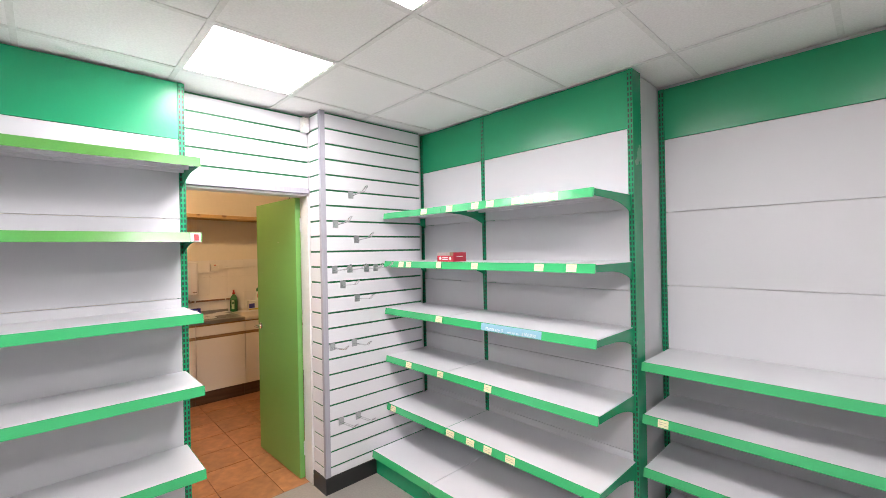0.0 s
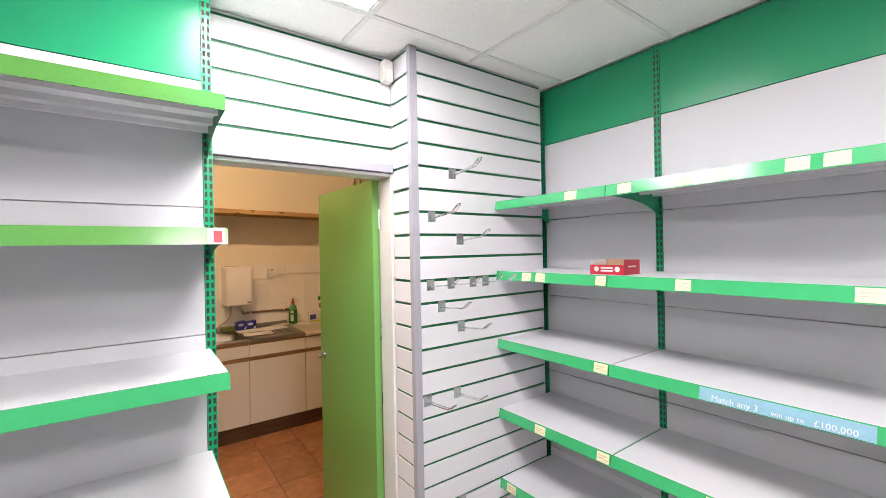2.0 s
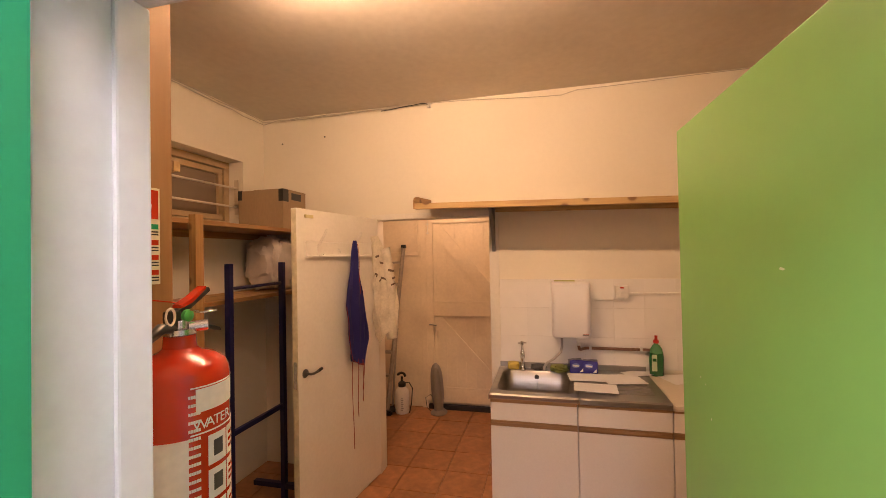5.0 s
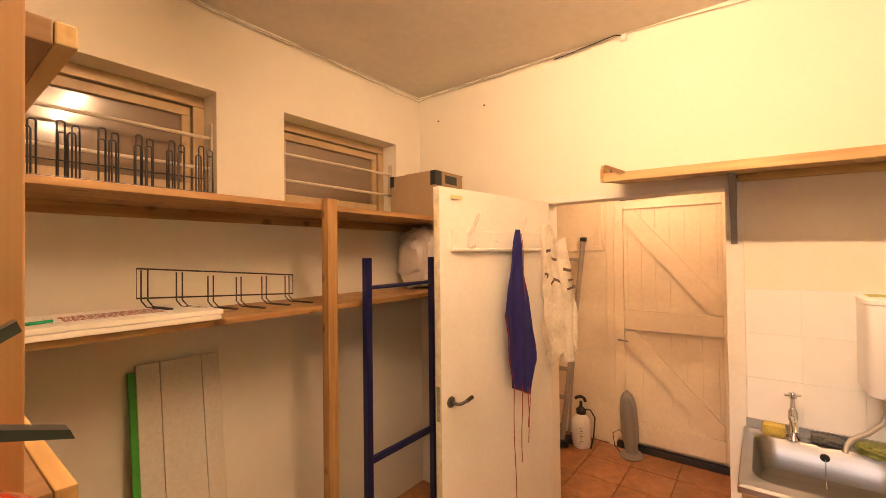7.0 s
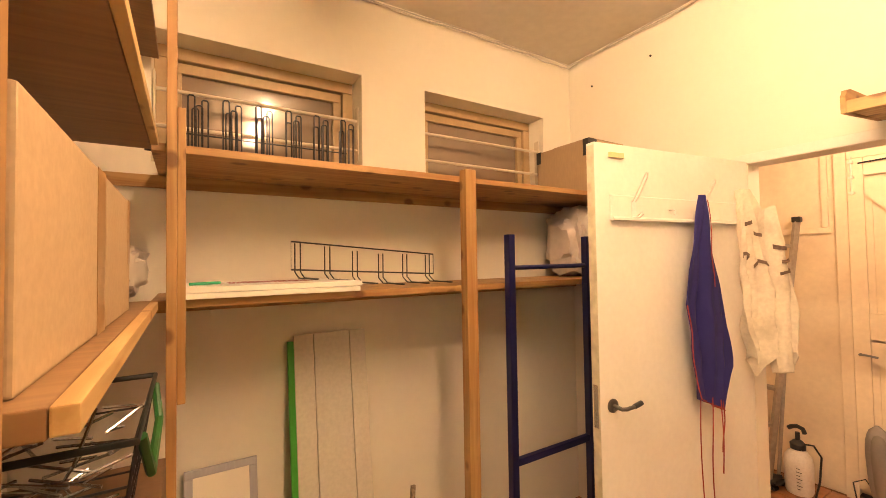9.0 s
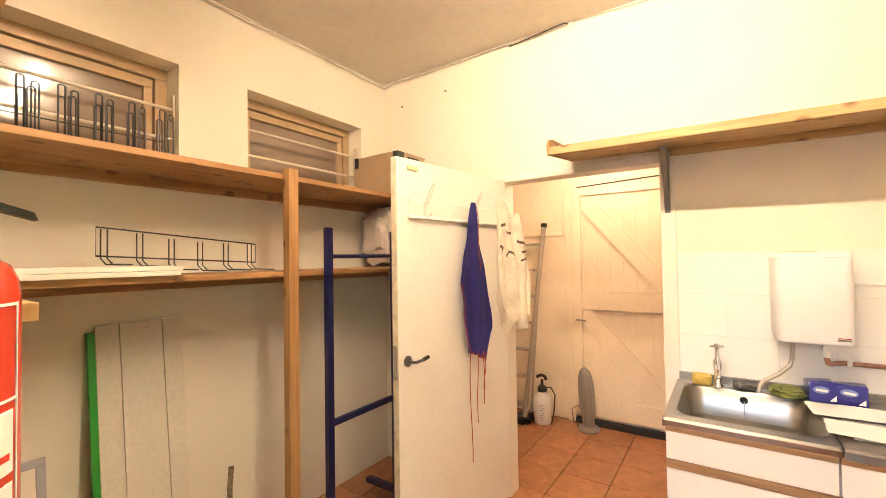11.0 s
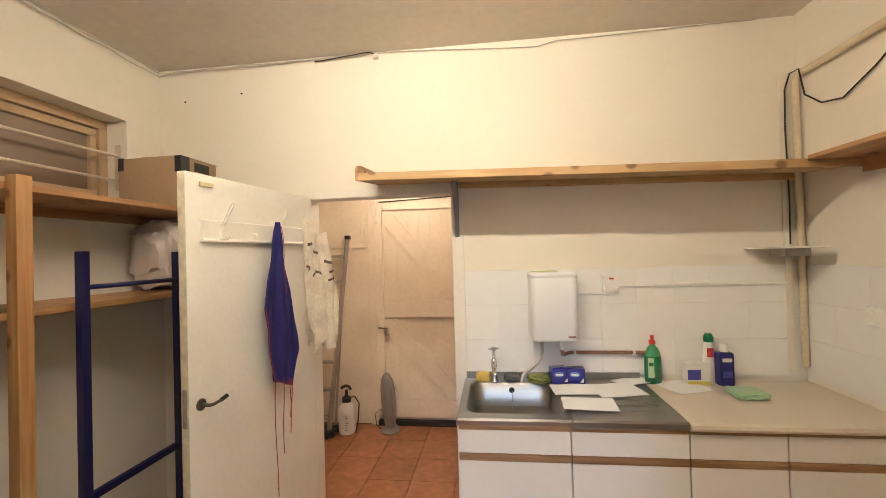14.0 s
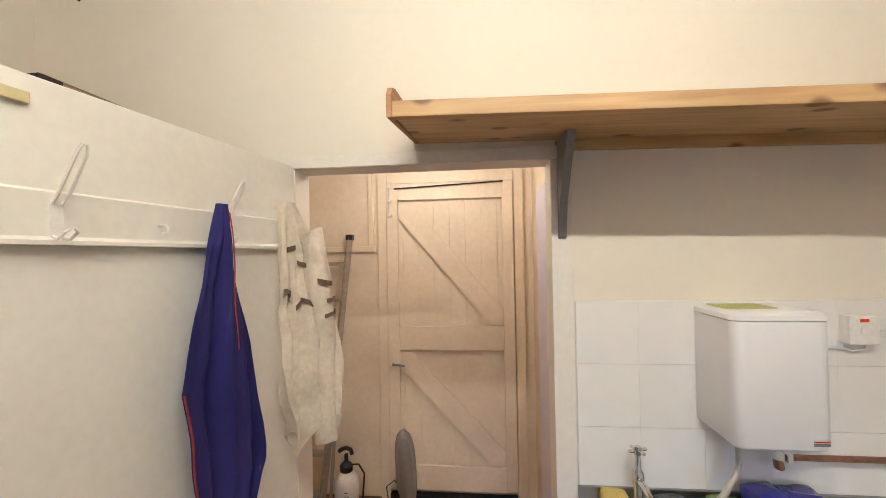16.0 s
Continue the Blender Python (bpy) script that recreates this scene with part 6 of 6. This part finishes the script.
part("housing", B(-2.5495, 1.516, 2.455, -2.500, 1.568, 2.560, bev=0.014), M_PLASTIC, pr, "", True)
part("lens", B(-2.5005, 1.524, 2.470, -2.4975, 1.561, 2.515, bev=0.001), M_GRID, pr, "milky sensor lens")
rb = thing("display_carton", "open red and white display carton on a shelf", "carton", (-1.80, 2.22, RZ[1]))
M_REDC = mat("red_carton", (0.45, 0.02, 0.04, 1), 0.35)
cx0, cx1, cy0, cy1, cz = -1.875, -1.72, 2.165, 2.285, RZ[1] + 0.001
part("base", B(cx0, cy0, cz, cx1, cy1, cz + 0.002), M_REDC, rb)
part("side", B(cx0, cy0, cz + 0.002, cx1, cy0 + 0.002, cz + 0.040), M_REDC, rb)
part("side", B(cx0, cy1 - 0.002, cz + 0.002, cx1, cy1, cz + 0.06), M_REDC, rb)
part("lining", B(cx0 + 0.003, cy1 - 0.0042, cz + 0.002, cx1 - 0.003, cy1 - 0.0022, cz + 0.0595), M_CARD, rb, "plain brown card inside")
part("side", B(cx1 - 0.002, cy0 + 0.002, cz + 0.002, cx1, cy1 - 0.002, cz + 0.06), M_REDC, rb)
part("side", B(cx0, cy0 + 0.002, cz + 0.002, cx0 + 0.002, cy1 - 0.002, cz + 0.06), M_WHITEINK, rb)
for x in (cx0 + 0.02, cx1 - 0.04):
    part("printed_spot", tube(bmesh.new(), [(x + 0.01, cy0 - 0.0006, cz + 0.022), (x + 0.01, cy0 + 0.0002, cz + 0.022)], 0.011, 14), M_WHITEINK, rb, "white printed spot")
part("text_line", B(cx0 + 0.05, cy0 - 0.0006, cz + 0.012, cx1 - 0.05, cy0 - 0.0001, cz + 0.018), M_WHITEINK, rb)
part("text_line", B(cx0 + 0.05, cy0 - 0.0006, cz + 0.024, cx1 - 0.05, cy0 - 0.0001, cz + 0.030), M_WHITEINK, rb)
part("text_line", B(cx1 + 0.0001, cy0 + 0.03, cz + 0.03, cx1 + 0.0006, cy1 - 0.03, cz + 0.036), M_WHITEINK, rb)
words("lettering", "Match any 3", 0.026, pose(0.365, -DR - 0.0136, RZ[2] - 0.034, 79.4), M_WHITEINK, big, "white printed words")
words("lettering", "win up to", 0.020, pose(0.522, -DR - 0.0136, RZ[2] - 0.034, 79.4), M_WHITEINK, big, "white printed words")
words("lettering", "£100,000", 0.024, pose(0.618, -DR - 0.0136, RZ[2] - 0.034, 79.4), M_WHITEINK, big, "white printed amount")
part("label_line", wrap(152, 153.5, 1.0, 1.5025), M_WHITEINK, ex)
for y, z in ((-0.562, 2.748), (-0.965, 2.72)):
    solo("nail", tube(bmesh.new(), [(KX - 0.005, y, z), (KX + 0.006, y, z)], 0.006, 8), M_DARK, "old dark nail head in the plaster", "nail", "nails", smooth=True)

# ---- tiles last ----
FT, FGX, FGY = 0.33, -2.94, 1.385
tile_meshes = []
for k in range(3):
    bm = B(-FT / 2 + 0.0028, -FT / 2 + 0.0028, -0.012, FT / 2 - 0.0028, FT / 2 - 0.0028, 0, bev=0.002)
    me = bpy.data.meshes.new("tile")
    bm.to_mesh(me)
    bm.free()
    me.materials.append(M_TERRA)
    tile_meshes.append(me)
floor_k = bpy.data.objects["floor_kitchen"]
for i in range(-13, 1):
    for j in range(-8, 5):
        x, y = FGX + FT * (i + 0.5), FGY + FT * (j + 0.5)
        if not (LX + 0.1 < x < -2.75 and KY0 < y + 0.1 and y < KY1):
            continue
        if x < KX - 0.2 and not -1.1 < y < 0.95:
            continue
        ob = new("tile", tile_meshes[(i * 5 + j * 3) % 3])
        ob.parent = floor_k
        ob.matrix_basis = pose(x, y, rnd.uniform(-0.0008, 0.0008), rnd.uniform(-.15, .15), rnd.uniform(-.15, .15), 90 * rnd.randrange(4))

# glazed wall tiles
TZ, TY = 0.2067, 0.1985
wall_k, wall_n = bpy.data.objects["wall_kitchen_west"], bpy.data.objects["wall_kitchen_north"]
bm = B(0, -TY / 2 + 0.0002, -TZ / 2 + 0.0008, 0.008, TY / 2 - 0.0002, TZ / 2 - 0.0008, bev=0.0006)
tm = bpy.data.meshes.new("wall_tile")
bm.to_mesh(tm)
bm.free()
tm.materials.append(M_WTILE)
part("tile_bed", B(KX + 0.0002, 0.869, 0.925, KX + 0.0055, KY1 - 0.001, 1.550), M_WGROUT, wall_k)
part("tile_bed", B(KX + 0.01, KY1 - 0.0055, 0.925, -3.95, KY1 - 0.0002, 1.550), M_WGROUT, wall_n)
for row in range(3):
    for k in range(9):
        ob = new("wall_tile", tm)
        ob.parent = wall_k
        ob.matrix_basis = pose(KX + 0.0008, 0.8705 + TY * (k + 0.5), 0.930 + TZ * (row + 0.5), 0, rnd.uniform(-.12, .12), rnd.uniform(-.12, .12))
    for k in range(7):
        ob = new("wall_tile", tm)
        ob.parent = wall_n
        ob.matrix_basis = pose(KX + 0.02 + TY * (k + 0.5), KY1 - 0.0008, 0.930 + TZ * (row + 0.5), 0, rnd.uniform(-.12, .12), -90 + rnd.uniform(-.12, .12))
